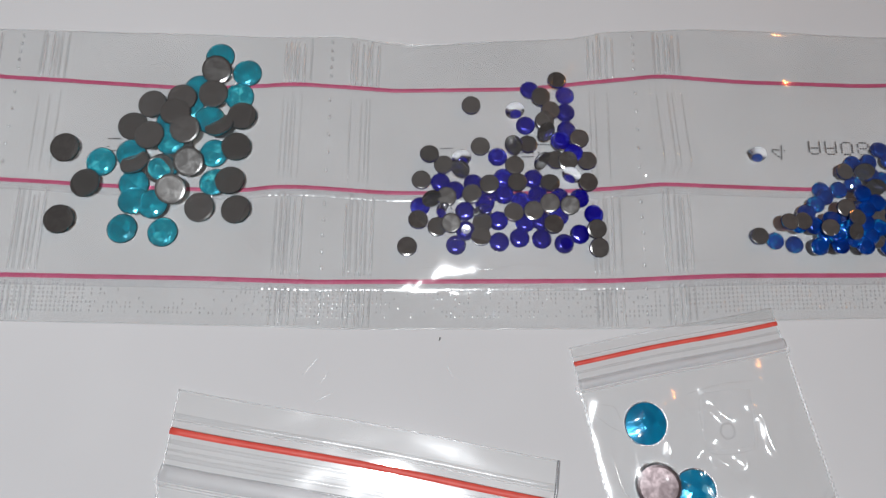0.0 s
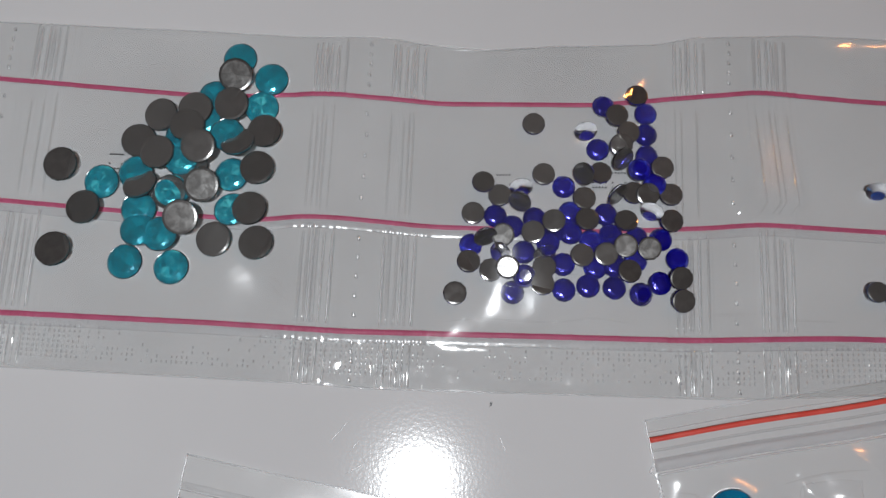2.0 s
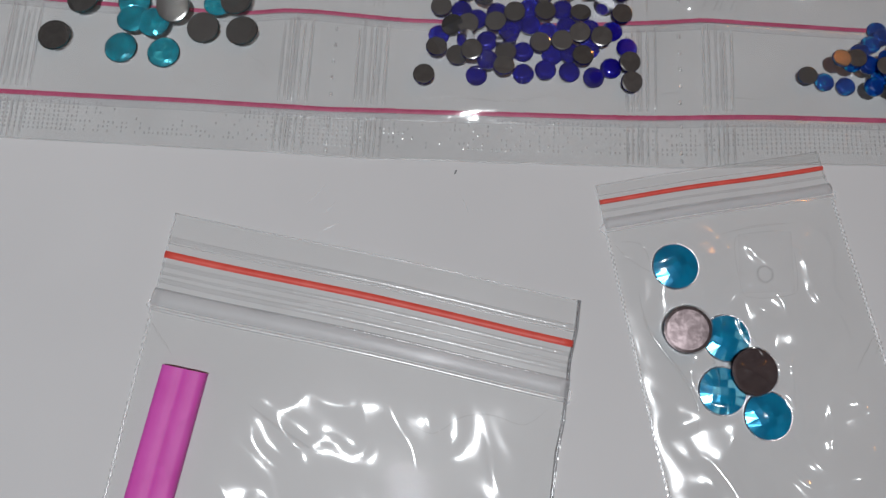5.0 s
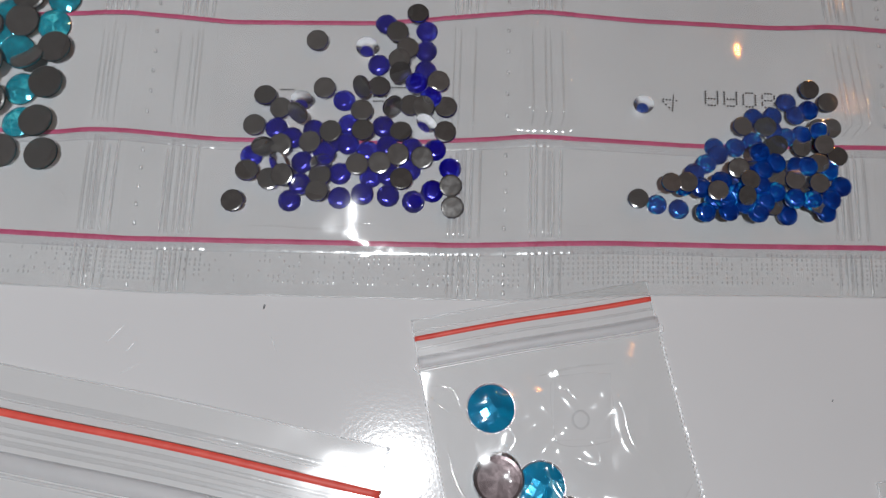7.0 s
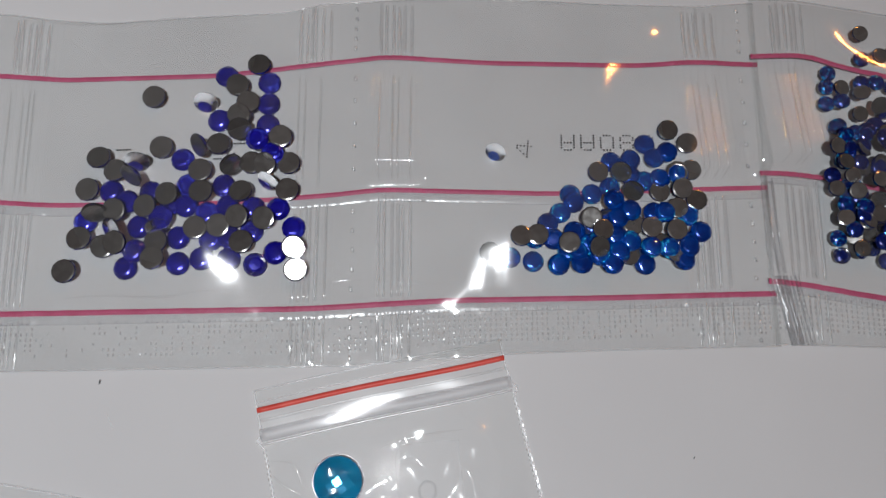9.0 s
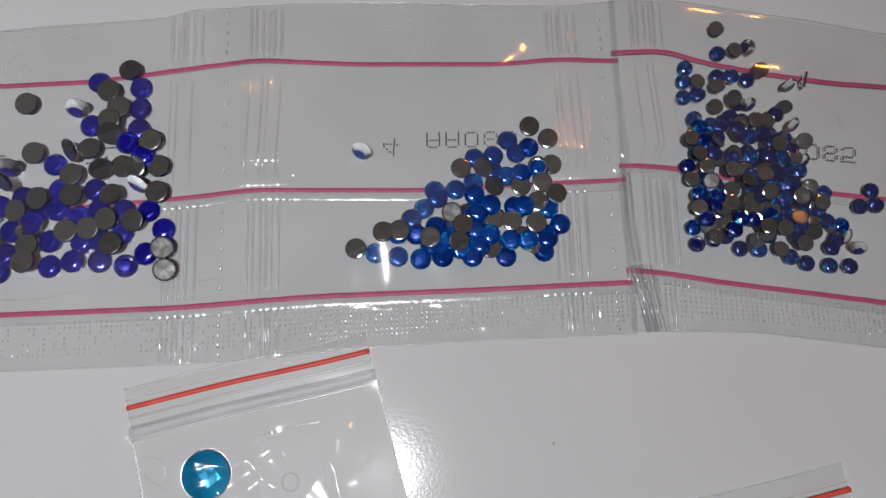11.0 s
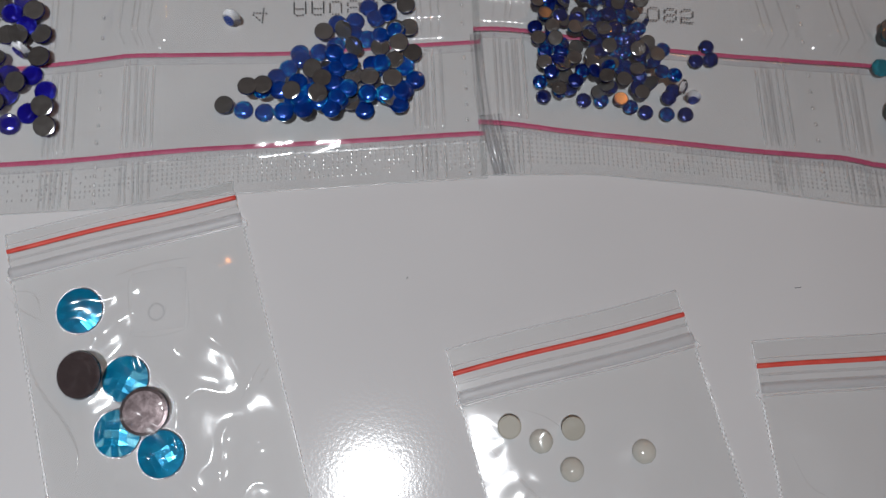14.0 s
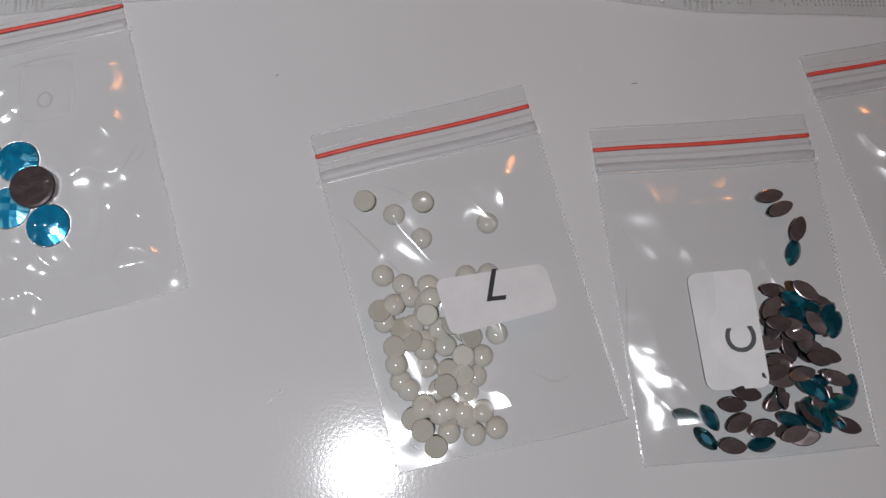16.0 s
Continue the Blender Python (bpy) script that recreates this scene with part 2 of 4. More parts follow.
def ribbon(points, width, thick, shift=(0, 0, 0), taper=0.0, fall=1.0):
    """A flat band with rounded top along points, of real thickness."""
    bm = bmesh.new()
    rings = []
    for k, p in enumerate(points):
        p = Vector(p) + Vector(shift)
        ahead = Vector(points[min(k + 1, len(points) - 1)]) - Vector(points[max(k - 1, 0)])
        side = Vector((-ahead.y, ahead.x, 0)).normalized() * width / 2
        full = 1 - taper * (1 - math.sin(math.pi * (k + 0.3) / (len(points) - 0.4)) ** fall)
        side = side * full
        rings.append([bm.verts.new(p + side * f + Vector((0, 0, thick * full * (1 - f * f)))) for f in (-1, -0.6, 0, 0.6, 1)])
    for a, b in zip(rings, rings[1:]):
        for n in range(4):
            bm.faces.new((a[n], b[n], b[n + 1], a[n + 1]))
    bm.faces.new(rings[0])
    bm.faces.new(rings[-1][::-1])
    bm.normal_update()
    if sum(f.normal.z for f in bm.faces) < 0:
        bmesh.ops.reverse_faces(bm, faces=bm.faces)
    return bm


def bend(points, steps=6):
    """A smooth curve through a few points."""
    ps = [Vector(p) for p in points]
    out = []
    for k in range(len(ps) - 1):
        a, b, c, d = ps[max(k - 1, 0)], ps[k], ps[k + 1], ps[min(k + 2, len(ps) - 1)]
        for n in range(steps):
            t = n / steps
            out.append(tuple(0.5 * (2 * b + (c - a) * t + (2 * a - 5 * b + 4 * c - d) * t * t + (3 * b - a - 3 * c + d) * t ** 3)))
    return out + [tuple(ps[-1])]


# ---------------------------------------------------------------- room and table
def room_piece(name, x0, y0, z0, x1, y1, z1, material):
    bm = box(bmesh.new(), x0, y0, z0, x1, y1, z1)
    return tagged(part(name, bm, material, None, smooth=False, place=((x0 + x1) / 2, (y0 + y1) / 2, z0)), kind="structure")


room_piece("floor", -2100, -2100, -800, 2100, 2100, -750, FLOOR)
room_piece("ceiling", -2100, -2100, 2300, 2100, 2100, 2350, CEIL)
room_piece("wall_north", -2100, 2000, -750, 2100, 2100, 2300, WALL)
room_piece("wall_south", -2100, -2100, -750, 2100, -2000, 2300, WALL)
room_piece("wall_east", 2000, -2000, -750, 2100, 2000, 2300, WALL)
room_piece("wall_west", -2100, -2000, -750, -2000, 2000, 2300, WALL)

table = thing("table", (0, 0, -750), "white glossy laminate table with gem bags spread on it", "table")
part("tabletop", box(bmesh.new(), -700, -450, -25, 700, 400, 0, 2), WHITE, table, smooth=False)
for lx, ly in ((-650, -400), (650, -400), (-650, 350), (650, 350)):
    part("leg", box(bmesh.new(), lx - 20, ly - 20, -750, lx + 20, ly + 20, -25, 2), STEEL, table, "grey metal leg", smooth=False)

# ---------------------------------------------------------------- strips of zip pouches


def curve(knots):
    xs, ys = zip(*knots)
    xs, ys = np.array(xs), np.array(ys)

    def at(x):
        return float(sum(w * np.interp(x + d, xs, ys) for d, w in ((-3, 0.2), (-1.5, 0.2), (0, 0.2), (1.5, 0.2), (3, 0.2))))

    return at


def slope_down(f):
    """A steep step up, then a long fall that flattens out."""
    return max(0.0, min(1.0, f / 0.06)) * max(0.0, 1 - f) ** 1.235 * 1.18


class Strip:
    def __init__(self, x0, x1, curves, seams, lift, bulge):
        self.x0, self.x1, self.curves, self.seams, self.lift, self.bulge = x0, x1, [curve(c) for c in curves], seams, lift, bulge

    def y(self, x, v):
        """v runs from the lower rim through the three zip lines to the upper rim: 0, 1, 2, 3, 4."""
        k = min(int(v), 3)
        return self.curves[k](x) * (k + 1 - v) + self.curves[k + 1](x) * (v - k)

    def z(self, x, v):
        near = min(abs(x - s) for s in self.seams)
        open_ = min(1.0, max(0.0, (near - 13) / 20))
        belly = math.sin(math.pi / 2 * open_) * math.sin(math.pi * min(1, max(0, (v - 0.7) / 3.25))) ** 1.3
        wave = noise.noise(Vector((x * 0.05, v * 0.9, self.lift))) * 0.5 + noise.noise(Vector((x * 0.16, v * 2.2, 5 + self.lift))) * 0.22
        seam = min(self.seams, key=lambda q: abs(x - q))
        tented = 2 < v < 3 and near < 15 and (seam > 50 or (seam > -30 and x > seam))
        if tented:
            belly += 3.3 / self.bulge * slope_down((v - 2.08) / 0.84) * min(1.0, (15 - near) / 3) * min(1.0, near / 4)
        rib = 0.0
        if 3 < near < 14:
            rib = 0.17 * math.sin(near * 4.4) * (1.0 if (1 < v < 2 or v > 3) else min(1.2, max(0.05, (v - 2.15) * 3.5)) if tented else 0.35)
        if v < 1:
            rib += 0.17 * noise.noise(Vector((x * 0.6, v * 5, 2)))
        return self.lift + 0.55 + belly * self.bulge + max(-0.3, wave) * (0.35 + 0.65 * open_) + rib

    def low(self, x):
        """The height of the back film, a little lifted at the pressed ribs."""
        near = min(abs(x - s) for s in self.seams)
        return self.lift * 0.5 + 0.14 + (0.12 * math.sin(near * 4.4) + 0.12 if 3 < near < 14 else 0.0)

    def xs(self, fine, coarse):
        out, x = [], self.x0
        while x < self.x1:
            out.append(x)
            x += fine if min(abs(x - s) for s in self.seams) < 15 else coarse
        return out + [self.x1]


def pouch_strip(strip, label):
    mid = (strip.x0 + strip.x1) / 2
    ob = thing("pouch_strip", (mid, 10, 0), label, "zip bags")
    xs = strip.xs(0.33, 1.2)
    vs = [k * 0.08 for k in range(51)]
    part("front_film", sheet(len(xs), len(vs), lambda i, j: (xs[i], strip.y(xs[i], vs[j]), strip.z(xs[i], vs[j]))), FILM, ob)
    wide = strip.xs(3, 3)
    rows = [0, 1, 2, 3, 4]
    part("back_film", sheet(len(wide), 5, lambda i, j: (wide[i], strip.y(wide[i], rows[j]), strip.lift * 0.5 + 0.12)), THIN, ob)
    line = strip.xs(0.5, 1.5)
    for v, width in ((1, 1.05), (2, 0.95), (3, 1.0)):
        pts = [(x, strip.y(x, v) + 0.07 * noise.noise(Vector((x * 0.8, v, 1))), strip.low(x) + 0.05) for x in line]
        part("zip_line", ribbon(pts, width, 0.12), PINK, ob, "pink zip line")
        if v < 3:
            low = [(x, y - 1.35, strip.low(x) + 0.02) for x, y, _ in pts]
            edge = part("flap_edge", ribbon(low, 1.5, 0.1), MILK, ob, "milky folded film edge")
            # thin dark line painted under the flap edge as its faint shadow
            hem = [(x, y - 2.15, strip.low(x) + 0.03) for x, y, _ in pts]
            part("flap_shade", ribbon(hem, 0.17, 0.1), FOLD_SHADE, edge)
    for v in (0.0, 4.0):
        pts = [(x, strip.y(x, v), strip.z(x, v)) for x in line]
        rim = part("rim", ribbon(pts, 0.2, 0.14), LIGHT, ob, "cut film rim")
        # darker strip below the rim, painted as its shade
        part("rim_shade", ribbon([(x, y - 0.17, z - 0.02) for x, y, z in pts], 0.15, 0.05), FOLD_SHADE, rim)
    # pressed ribs on both sides of each tear line
    for s in strip.seams:
        for off in (-11.2, -10.0, -9.0, -8.3, -6.9, -5.2, 5.0, 6.1, 7.6, 8.7, 9.6, 11.1):
            lean = rnd.uniform(-0.15, 0.15)
            for a, b, wide_ in ((1.06, 1.95, 0.5), (3.04, 3.98, 0.52), (2.08, 2.92, 0.24), (0.03, 0.9, 0.34)):
                if wide_ == 0.24 and rnd.random() < 0.35:
                    continue
                top = b - rnd.uniform(0, 0.12) * (b - a)
                pts = []
                for k in range(17):
                    v = a + (top - a) * k / 16
                    x = s + off + lean * (v - 2) * 0.5
                    if strip.x0 < x < strip.x1:
                        pts.append((x, strip.y(x, v), strip.z(x, v) + 0.1 + (0.9 * math.exp(-(((v - 2.9) / 0.35) ** 2)) if v > 3 and s > 50 and off < 0 else 0.0)))
                if len(pts) > 2:
                    w = wide_ * rnd.uniform(0.8, 1.5)
                    flat = wide_ == 0.24 or rnd.random() < (0.6 if s > 50 else 0.35)
                    rib = part("seal_rib", ribbon(pts, w, 0.035 if flat else 0.16 + 0.25 * w, taper=0.95, fall=0.3), PRESS if flat else LIGHT, ob)
                    # the rib's shaded side, painted as a darker strip next to it
                    part("rib_shade", ribbon([(x + w * 0.5 + 0.09, y, z) for x, y, z in pts], 0.22 if wide_ != 0.24 else 0.1, 0.05, taper=0.95, fall=0.3), FOLD_SHADE, rib)
        if strip.x0 < s < strip.x1:
            holes, rims = bmesh.new(), bmesh.new()
            for k in range(23):
                v = 0.12 + 3.76 * k / 22
                if abs(v - round(v)) < 0.07:
                    continue
                x = s + rnd.uniform(-0.12, 0.12)
                at = Matrix.Translation((x, strip.y(x, v), strip.z(x, v) + 0.05))
                bmesh.ops.create_icosphere(rims, subdivisions=2, radius=0.42, matrix=at @ Matrix.Diagonal((0.85, 1.25, 0.35, 1)))
                # dark crescent offset from each perforation, painted as its shade
                bmesh.ops.create_icosphere(holes, subdivisions=1, radius=0.2, matrix=Matrix.Translation((0.3, -0.32, 0.08)) @ at @ Matrix.Diagonal((0.7, 1.1, 0.5, 1)))
            part("tear_line", rims, RIB, ob, "row of tear perforations", kind="stuff")
            part("tear_shade", holes, FOLD_SHADE, ob, "dark crescents painted as shade at the perforations", kind="stuff")
    # embossed grid of the lower hem: pale bumps, each with a dark mark painted as its shade
    pale, shades = bmesh.new(), bmesh.new()
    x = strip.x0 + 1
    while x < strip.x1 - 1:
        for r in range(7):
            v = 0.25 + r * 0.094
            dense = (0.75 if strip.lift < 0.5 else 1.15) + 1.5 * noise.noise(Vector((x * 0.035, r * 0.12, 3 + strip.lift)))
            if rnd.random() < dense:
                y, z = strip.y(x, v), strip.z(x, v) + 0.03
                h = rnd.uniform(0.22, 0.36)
                for bm, dx0, w, high in ((pale, 0.0, rnd.uniform(0.07, 0.13), rnd.uniform(0.04, 0.14)), (shades, 0.17, rnd.uniform(0.05, 0.08), 0.02)):
                    c = [bm.verts.new((x + dx0 + dx * w, y + dy * h, z)) for dx, dy in ((-1, -1), (1, -1), (1, 1), (-1, 1))]
                    tip = bm.verts.new((x + dx0 + rnd.uniform(-0.08, 0.08), y + rnd.uniform(-0.1, 0.1), z + high))
                    for n in range(4):
                        bm.faces.new((c[n], c[(n + 1) % 4], tip))
        x += 0.98
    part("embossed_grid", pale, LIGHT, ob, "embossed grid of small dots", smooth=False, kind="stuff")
    part("embossed_shade", shades, SHADE, ob, "grey shade painted beside the embossed dots", smooth=False, kind="stuff")
    return ob


STRIP_A = Strip(-215, 63.2, (
    ((-215, -22), (-163, -22.8), (-102, -23.3), (-87, -23.7), (-55, -23.2), (-18, -22.6), (9, -20.5), (31, -19.7), (66, -18.9)),
    ((-215, -12), (-165, -12.5), (-120, -12.7), (-93, -13.2), (-61, -12.6), (-26, -12), (-13, -11.2), (1, -10.4), (31, -9.9), (66, -9)),
    ((-215, 12), (-168, 10.1), (-134, 8.5), (-111, 8.1), (-104, 9.2), (-95, 9.2), (-78, 8.1), (-45, 8.5), (-23, 10.1), (-13, 11.3), (21, 10.5), (66, 11.9)),
    ((-215, 39), (-173, 36.1), (-125, 33.7), (-114, 34.2), (-100, 35.3), (-88, 34.7), (-77, 33.9), (-45, 34.9), (-28, 37), (-12, 39), (9, 37.7), (39, 37.2), (50, 38), (66, 37.3)),
    ((-215, 48.5), (-161, 48.4), (-106, 47.4), (-89, 48.1), (-81, 46.8), (-68, 45.9), (-52, 47.4), (-31, 48.5), (-27, 50.2), (-2, 51.6), (22, 51), (51, 49.9), (66, 50.9)),
), (-167, -91.5, -18, 59.5), 0.0, 4.2)
STRIP_B = Strip(61.8, 262, (
    ((60, -18.6), (75, -19), (86, -19.4), (117, -23.9), (142, -28.6), (184, -31.5), (265, -36)),
    ((60, -6.5), (68, -7.3), (82, -9.8), (99, -12.3), (122, -15.8), (140, -17.9), (145, -19.8), (184, -21), (265, -25)),
    ((60, 14.7), (68, 14.5), (76, 13.3), (96, 9.1), (121, 5.7), (150, 2.5), (265, -4)),
    ((60, 39), (73, 39.3), (81, 36.5), (93, 33.9), (107, 31.5), (125, 29.8), (150, 27), (265, 21)),
    ((60, 51), (71, 50.9), (88, 48), (106, 44.5), (126, 40.4), (150, 37), (265, 31)),
), (61, 133, 207), 0.9, 4.4)
pouch_strip(STRIP_A, "strip of clear plastic zip pouches with pink lines, holding round gems")
strip_b = pouch_strip(STRIP_B, "second strip of clear pink-lined zip pouches with a folded end")
# the folded end of the second strip
fold = [(62.3, 12.5), (62.6, 0), (63.2, -7), (64.6, -12), (66.0, -18.8)]
part("folded_end", ribbon([(x, y, 2.0 - 0.02 * (12 - y)) for x, y in fold], 2.6, 0.5), MILK, strip_b, "folded milky film end")
part("folded_crease", ribbon([(x - 1.3, y, 2.2 - 0.02 * (12 - y)) for x, y in fold], 0.3, 0.3), RIB, strip_b)
hem = [(63.6, -5.9), (64.2, -10), (65.0, -14.5), (65.8, -19.0)]
# doubled film at the fold; the band's shadowed grey is put into its tint
for off, wide, stuff_ in ((-0.9, 1.3, SHADE), (0.5, 1.1, SHADE), (1.5, 0.4, FOLD_SHADE), (2.3, 0.5, SHADE), (2.9, 0.25, FOLD_SHADE)):
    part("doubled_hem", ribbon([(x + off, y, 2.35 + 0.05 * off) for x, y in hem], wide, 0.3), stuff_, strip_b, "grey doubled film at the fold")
for off, top in ((-0.4, 13.5), (0.8, 13.0)):
    part("doubled_side", ribbon([(62.3 + off, top, 2.4), (62.6 + off, 4, 2.4), (63.4 + off, -5.5, 2.4)], 0.55, 0.25), FOLD_SHADE, strip_b)

CREASES_STRIP = (
    ((-66.3, 0.6), (-62.4, -3.1), (-57.6, -2.9), (-56.6, -0.1), (-60.3, 0.3)),
    ((-35.5, -9.9), (-45.1, -8.7), (-53.6, -9.8), (-66.5, -9.6), (-75.1, -10.7)),
    ((6.7, -3.3), (11.7, -0.5), (19.5, 2.3)),
    ((-81.3, 45.8), (-73.7, 44.8), (-63.4, 45.3), (-51.9, 46.8)),
    ((-108.0, -4.4), (-106.2, -6.5), (-103.9, -8.0)),
    ((-24.5, -7.6), (-20.0, -6.9), (-15.9, -6.6)),
    ((-15.2, -5.9), (-8.6, -7.3), (1.3, -7.4)),
    ((103.6, 22.1), (106.3, 24.5), (107.0, 21.4), (109.3, 20.8)),
    ((-124.0, -9.6), (-121.5, -8.7), (-119.6, -9.3)),
    ((-108.4, -3.4), (-106.0, -4.6), (-104.4, -7.0)),
)
for pts in CREASES_STRIP:
    part("crease", ribbon(bend([(x, y, 2.2 if y > -9 else 0.9) for x, y in pts]), 0.45, 0.25, taper=0.85), CREASE, strip_b if pts[0][0] > 66 else bpy.data.objects["pouch_strip"], "shiny film crease")

# dot-matrix codes, seen reversed through the film
GLYPH = {
    "A": ("01110", "10001", "10001", "11111", "10001", "10001", "10001"),
    "0": ("01110", "10001", "10001", "10001", "10001", "10001", "01110"),
    "8": ("01110", "10001", "10001", "01110", "10001", "10001", "01110"),
    "5": ("11111", "10000", "11110", "00001", "00001", "10001", "01110"),
    "4": ("00010", "00110", "01010", "10010", "11111", "00010", "00010"),
    "-": ("11111", "00000", "10001", "00000", "00000", "00000", "11111"),
}


def dotted(text, x, y, z, turn, parent, size=0.5, gap=3.9):
    bm = bmesh.new()
    m = Matrix.Translation((x, y, z)) @ Matrix.Rotation(radians(turn), 4, "Z")
    for n, ch in enumerate(text):
        for r, row in enumerate(GLYPH.get(ch, ())):
            for c, bit in enumerate(row):
                if bit == "1":
                    bmesh.ops.create_circle(bm, cap_ends=True, segments=6, radius=0.21, matrix=m @ Matrix.Translation((n * gap + c * size * 1.25, (r - 3) * size, 0)))
    return part("printed_code", bm, PRINT, parent, "grey dot-matrix code", smooth=False)


strip_a = bpy.data.objects["pouch_strip"]
dotted("AA085", 23.0, 20.9, 0.35, 0, strip_a)
dotted("4", 14.2, 19.8, 0.35, -5, strip_a, 0.55)
dotted("085", 100.2, 16.8, 0.9, -6, strip_b, 0.5, 3.7)
dotted("-", -64.6, 17.8, 0.35, 2, strip_a)
dotted("--", -45.5, 19.0, 0.35, 2, strip_a)
dotted("-", -143.2, 19.0, 0.35, 0, strip_a)

# ---------------------------------------------------------------- stones


def dome_mesh(r, h, rings, segs, table_r):
    """A round stone with rings of facets round a flat table."""
    bm = bmesh.new()
    rows = []
    for k in range(rings + 1):
        f = k / rings
        rr = r * (1 - f) + table_r * f if k else r
        zz = h * (0.28 + 0.72 * math.sin(f * math.pi / 2)) if k else h * 0.28
        turn = math.pi / segs * k
        rows.append([bm.verts.new((rr * math.cos(turn + 2 * math.pi * n / segs), rr * math.sin(turn + 2 * math.pi * n / segs), zz)) for n in range(segs)])
    foot = [bm.verts.new((v.co.x * 0.97, v.co.y * 0.97, 0.06 * h)) for v in rows[0]]
    for n in range(segs):
        bm.faces.new((foot[n], foot[(n + 1) % segs], rows[0][(n + 1) % segs], rows[0][n]))
    for a, b in zip(rows, rows[1:]):
        for n in range(segs):
            bm.faces.new((a[n], a[(n + 1) % segs], b[n]))
            bm.faces.new((a[(n + 1) % segs], b[(n + 1) % segs], b[n]))
    tip = bm.verts.new((0, 0, h * 1.03))
    for n in range(segs):
        bm.faces.new((rows[-1][n], rows[-1][(n + 1) % segs], tip))
    bm.faces.new(foot[::-1])
    bmesh.ops.split_edges(bm, edges=bm.edges[:])
    return bm


def checker_mesh(r, h, cells):
    """A round stone cut in a chequerboard of flat facets."""
    bm = bmesh.new()
    ball = (r * r + h * h) / (2 * h)
    for i in range(-cells, cells + 1):
        for j in range(-cells, cells + 1):
            x, y = (i + 0.5) * r / cells * 0.98, (j + 0.5) * r / cells * 0.98
            if math.hypot(x, y) < r * 0.93:
                bm.verts.new((x, y, math.sqrt(ball * ball - x * x - y * y) - ball + h))
    for n in range(40):
        a = 2 * math.pi * n / 40
        bm.verts.new((r * math.cos(a), r * math.sin(a), 0.1 * h))
        bm.verts.new((r * 0.97 * math.cos(a), r * 0.97 * math.sin(a), 0.04 * h))
    bmesh.ops.convex_hull(bm, input=bm.verts)
    bmesh.ops.dissolve_limit(bm, angle_limit=radians(2.5), verts=bm.verts, edges=bm.edges)
    bmesh.ops.split_edges(bm, edges=bm.edges[:])
    return bm


def leaf_mesh(length, width, h):
    """A pointed oval stone with a faceted back."""
    bm = bmesh.new()
    n = 7
    half = [(length / 2 * math.cos(math.pi * k / n), width / 2 * math.sin(math.pi * k / n) ** 1.25) for k in range(n + 1)]
    outline = half + [(x, -y) for x, y in half[-2:0:-1]]
    low = [bm.verts.new((x * 0.97, y * 0.97, 0.05 * h)) for x, y in outline]
    rim = [bm.verts.new((x, y, 0.28 * h)) for x, y in outline]
    top = [bm.verts.new((x * 0.5, y * 0.42, h)) for x, y in outline]
    m = len(outline)
    for k in range(m):
        q = (k + 1) % m
        bm.faces.new((low[k], low[q], rim[q], rim[k]))
        bm.faces.new((rim[k], rim[q], top[q]))
        bm.faces.new((rim[k], top[q], top[k]))
    bm.faces.new(top)
    bm.faces.new(low[::-1])
    bmesh.ops.split_edges(bm, edges=bm.edges[:])
    return bm


def plate(r, thick, squash=1.0, outline=None):
    """The thin mirror foil on a stone's flat side."""
    bm = bmesh.new()
    pts = outline or [(r * math.cos(2 * math.pi * n / 32), r * math.sin(2 * math.pi * n / 32)) for n in range(32)]
    a = [bm.verts.new((x, y, 0)) for x, y in pts]
    b = [bm.verts.new((x * 0.87, y * 0.87, -thick)) for x, y in pts]
    for n in range(len(pts)):
        q = (n + 1) % len(pts)
        bm.faces.new((a[n], b[n], b[q], a[q]))
    bm.faces.new(a)
    bm.faces.new(b[::-1])
    bmesh.ops.recalc_face_normals(bm, faces=bm.faces)
    return bm


def stone_kind(name, body, material, foil, foil_mat, label, category, far, spin=1.0):
    layer = body.copy()
    bmesh.ops.transform(layer, matrix=Matrix.Translation((0, 0, 0.06)) @ Matrix.Rotation(0.4 * spin, 4, "Z") @ Matrix.Diagonal((0.93, 0.93, 0.6, 1)), verts=layer.verts)
    ob = part(name, body, ACRYLIC, None, smooth=False, place=(0, 0, 0))
    part("colour_layer", layer, material, ob, "coloured layer under the clear facets", smooth=False)
    part("foil_back", foil, foil_mat, ob, "mirror foil back", smooth=False)
    ob.location = far
    return tagged(ob, label, category)


def clear_kind(name, body, colour, r, foil_mat):
    """The same stone as it looks on its side: a clear dome over its coloured layer."""
    ob = part(name, body, ACRYLIC, None, smooth=True, place=(0, 0, 0))
    layer = plate(r * 0.93, 0.05)
    bmesh.ops.translate(layer, verts=layer.verts, vec=(0, 0, 0.12))
    part("colour_layer", layer, colour, ob, "coloured layer under the clear dome", smooth=False)
    part("foil_back", plate(r * 0.98, 0.05), foil_mat, ob, "mirror foil back", smooth=False)
    return tagged(ob, "x", "gem")


def smooth_dome(r, h):
    """A clear round dome with a soft edge."""
    bm = bmesh.new()
    rows = []
    for k in range(6):
        a = k / 5 * math.pi / 2 * 0.93
        rows.append([bm.verts.new((r * math.cos(a) * math.cos(t), r * math.cos(a) * math.sin(t), 0.15 + (h - 0.15) * math.sin(a))) for t in (2 * math.pi * n / 20 for n in range(20))])
    for p, q in zip(rows, rows[1:]):
        for n in range(20):
            bm.faces.new((p[n], p[(n + 1) % 20], q[(n + 1) % 20], q[n]))
    bm.faces.new(rows[-1])
    bm.faces.new(rows[0][::-1])
    return bm


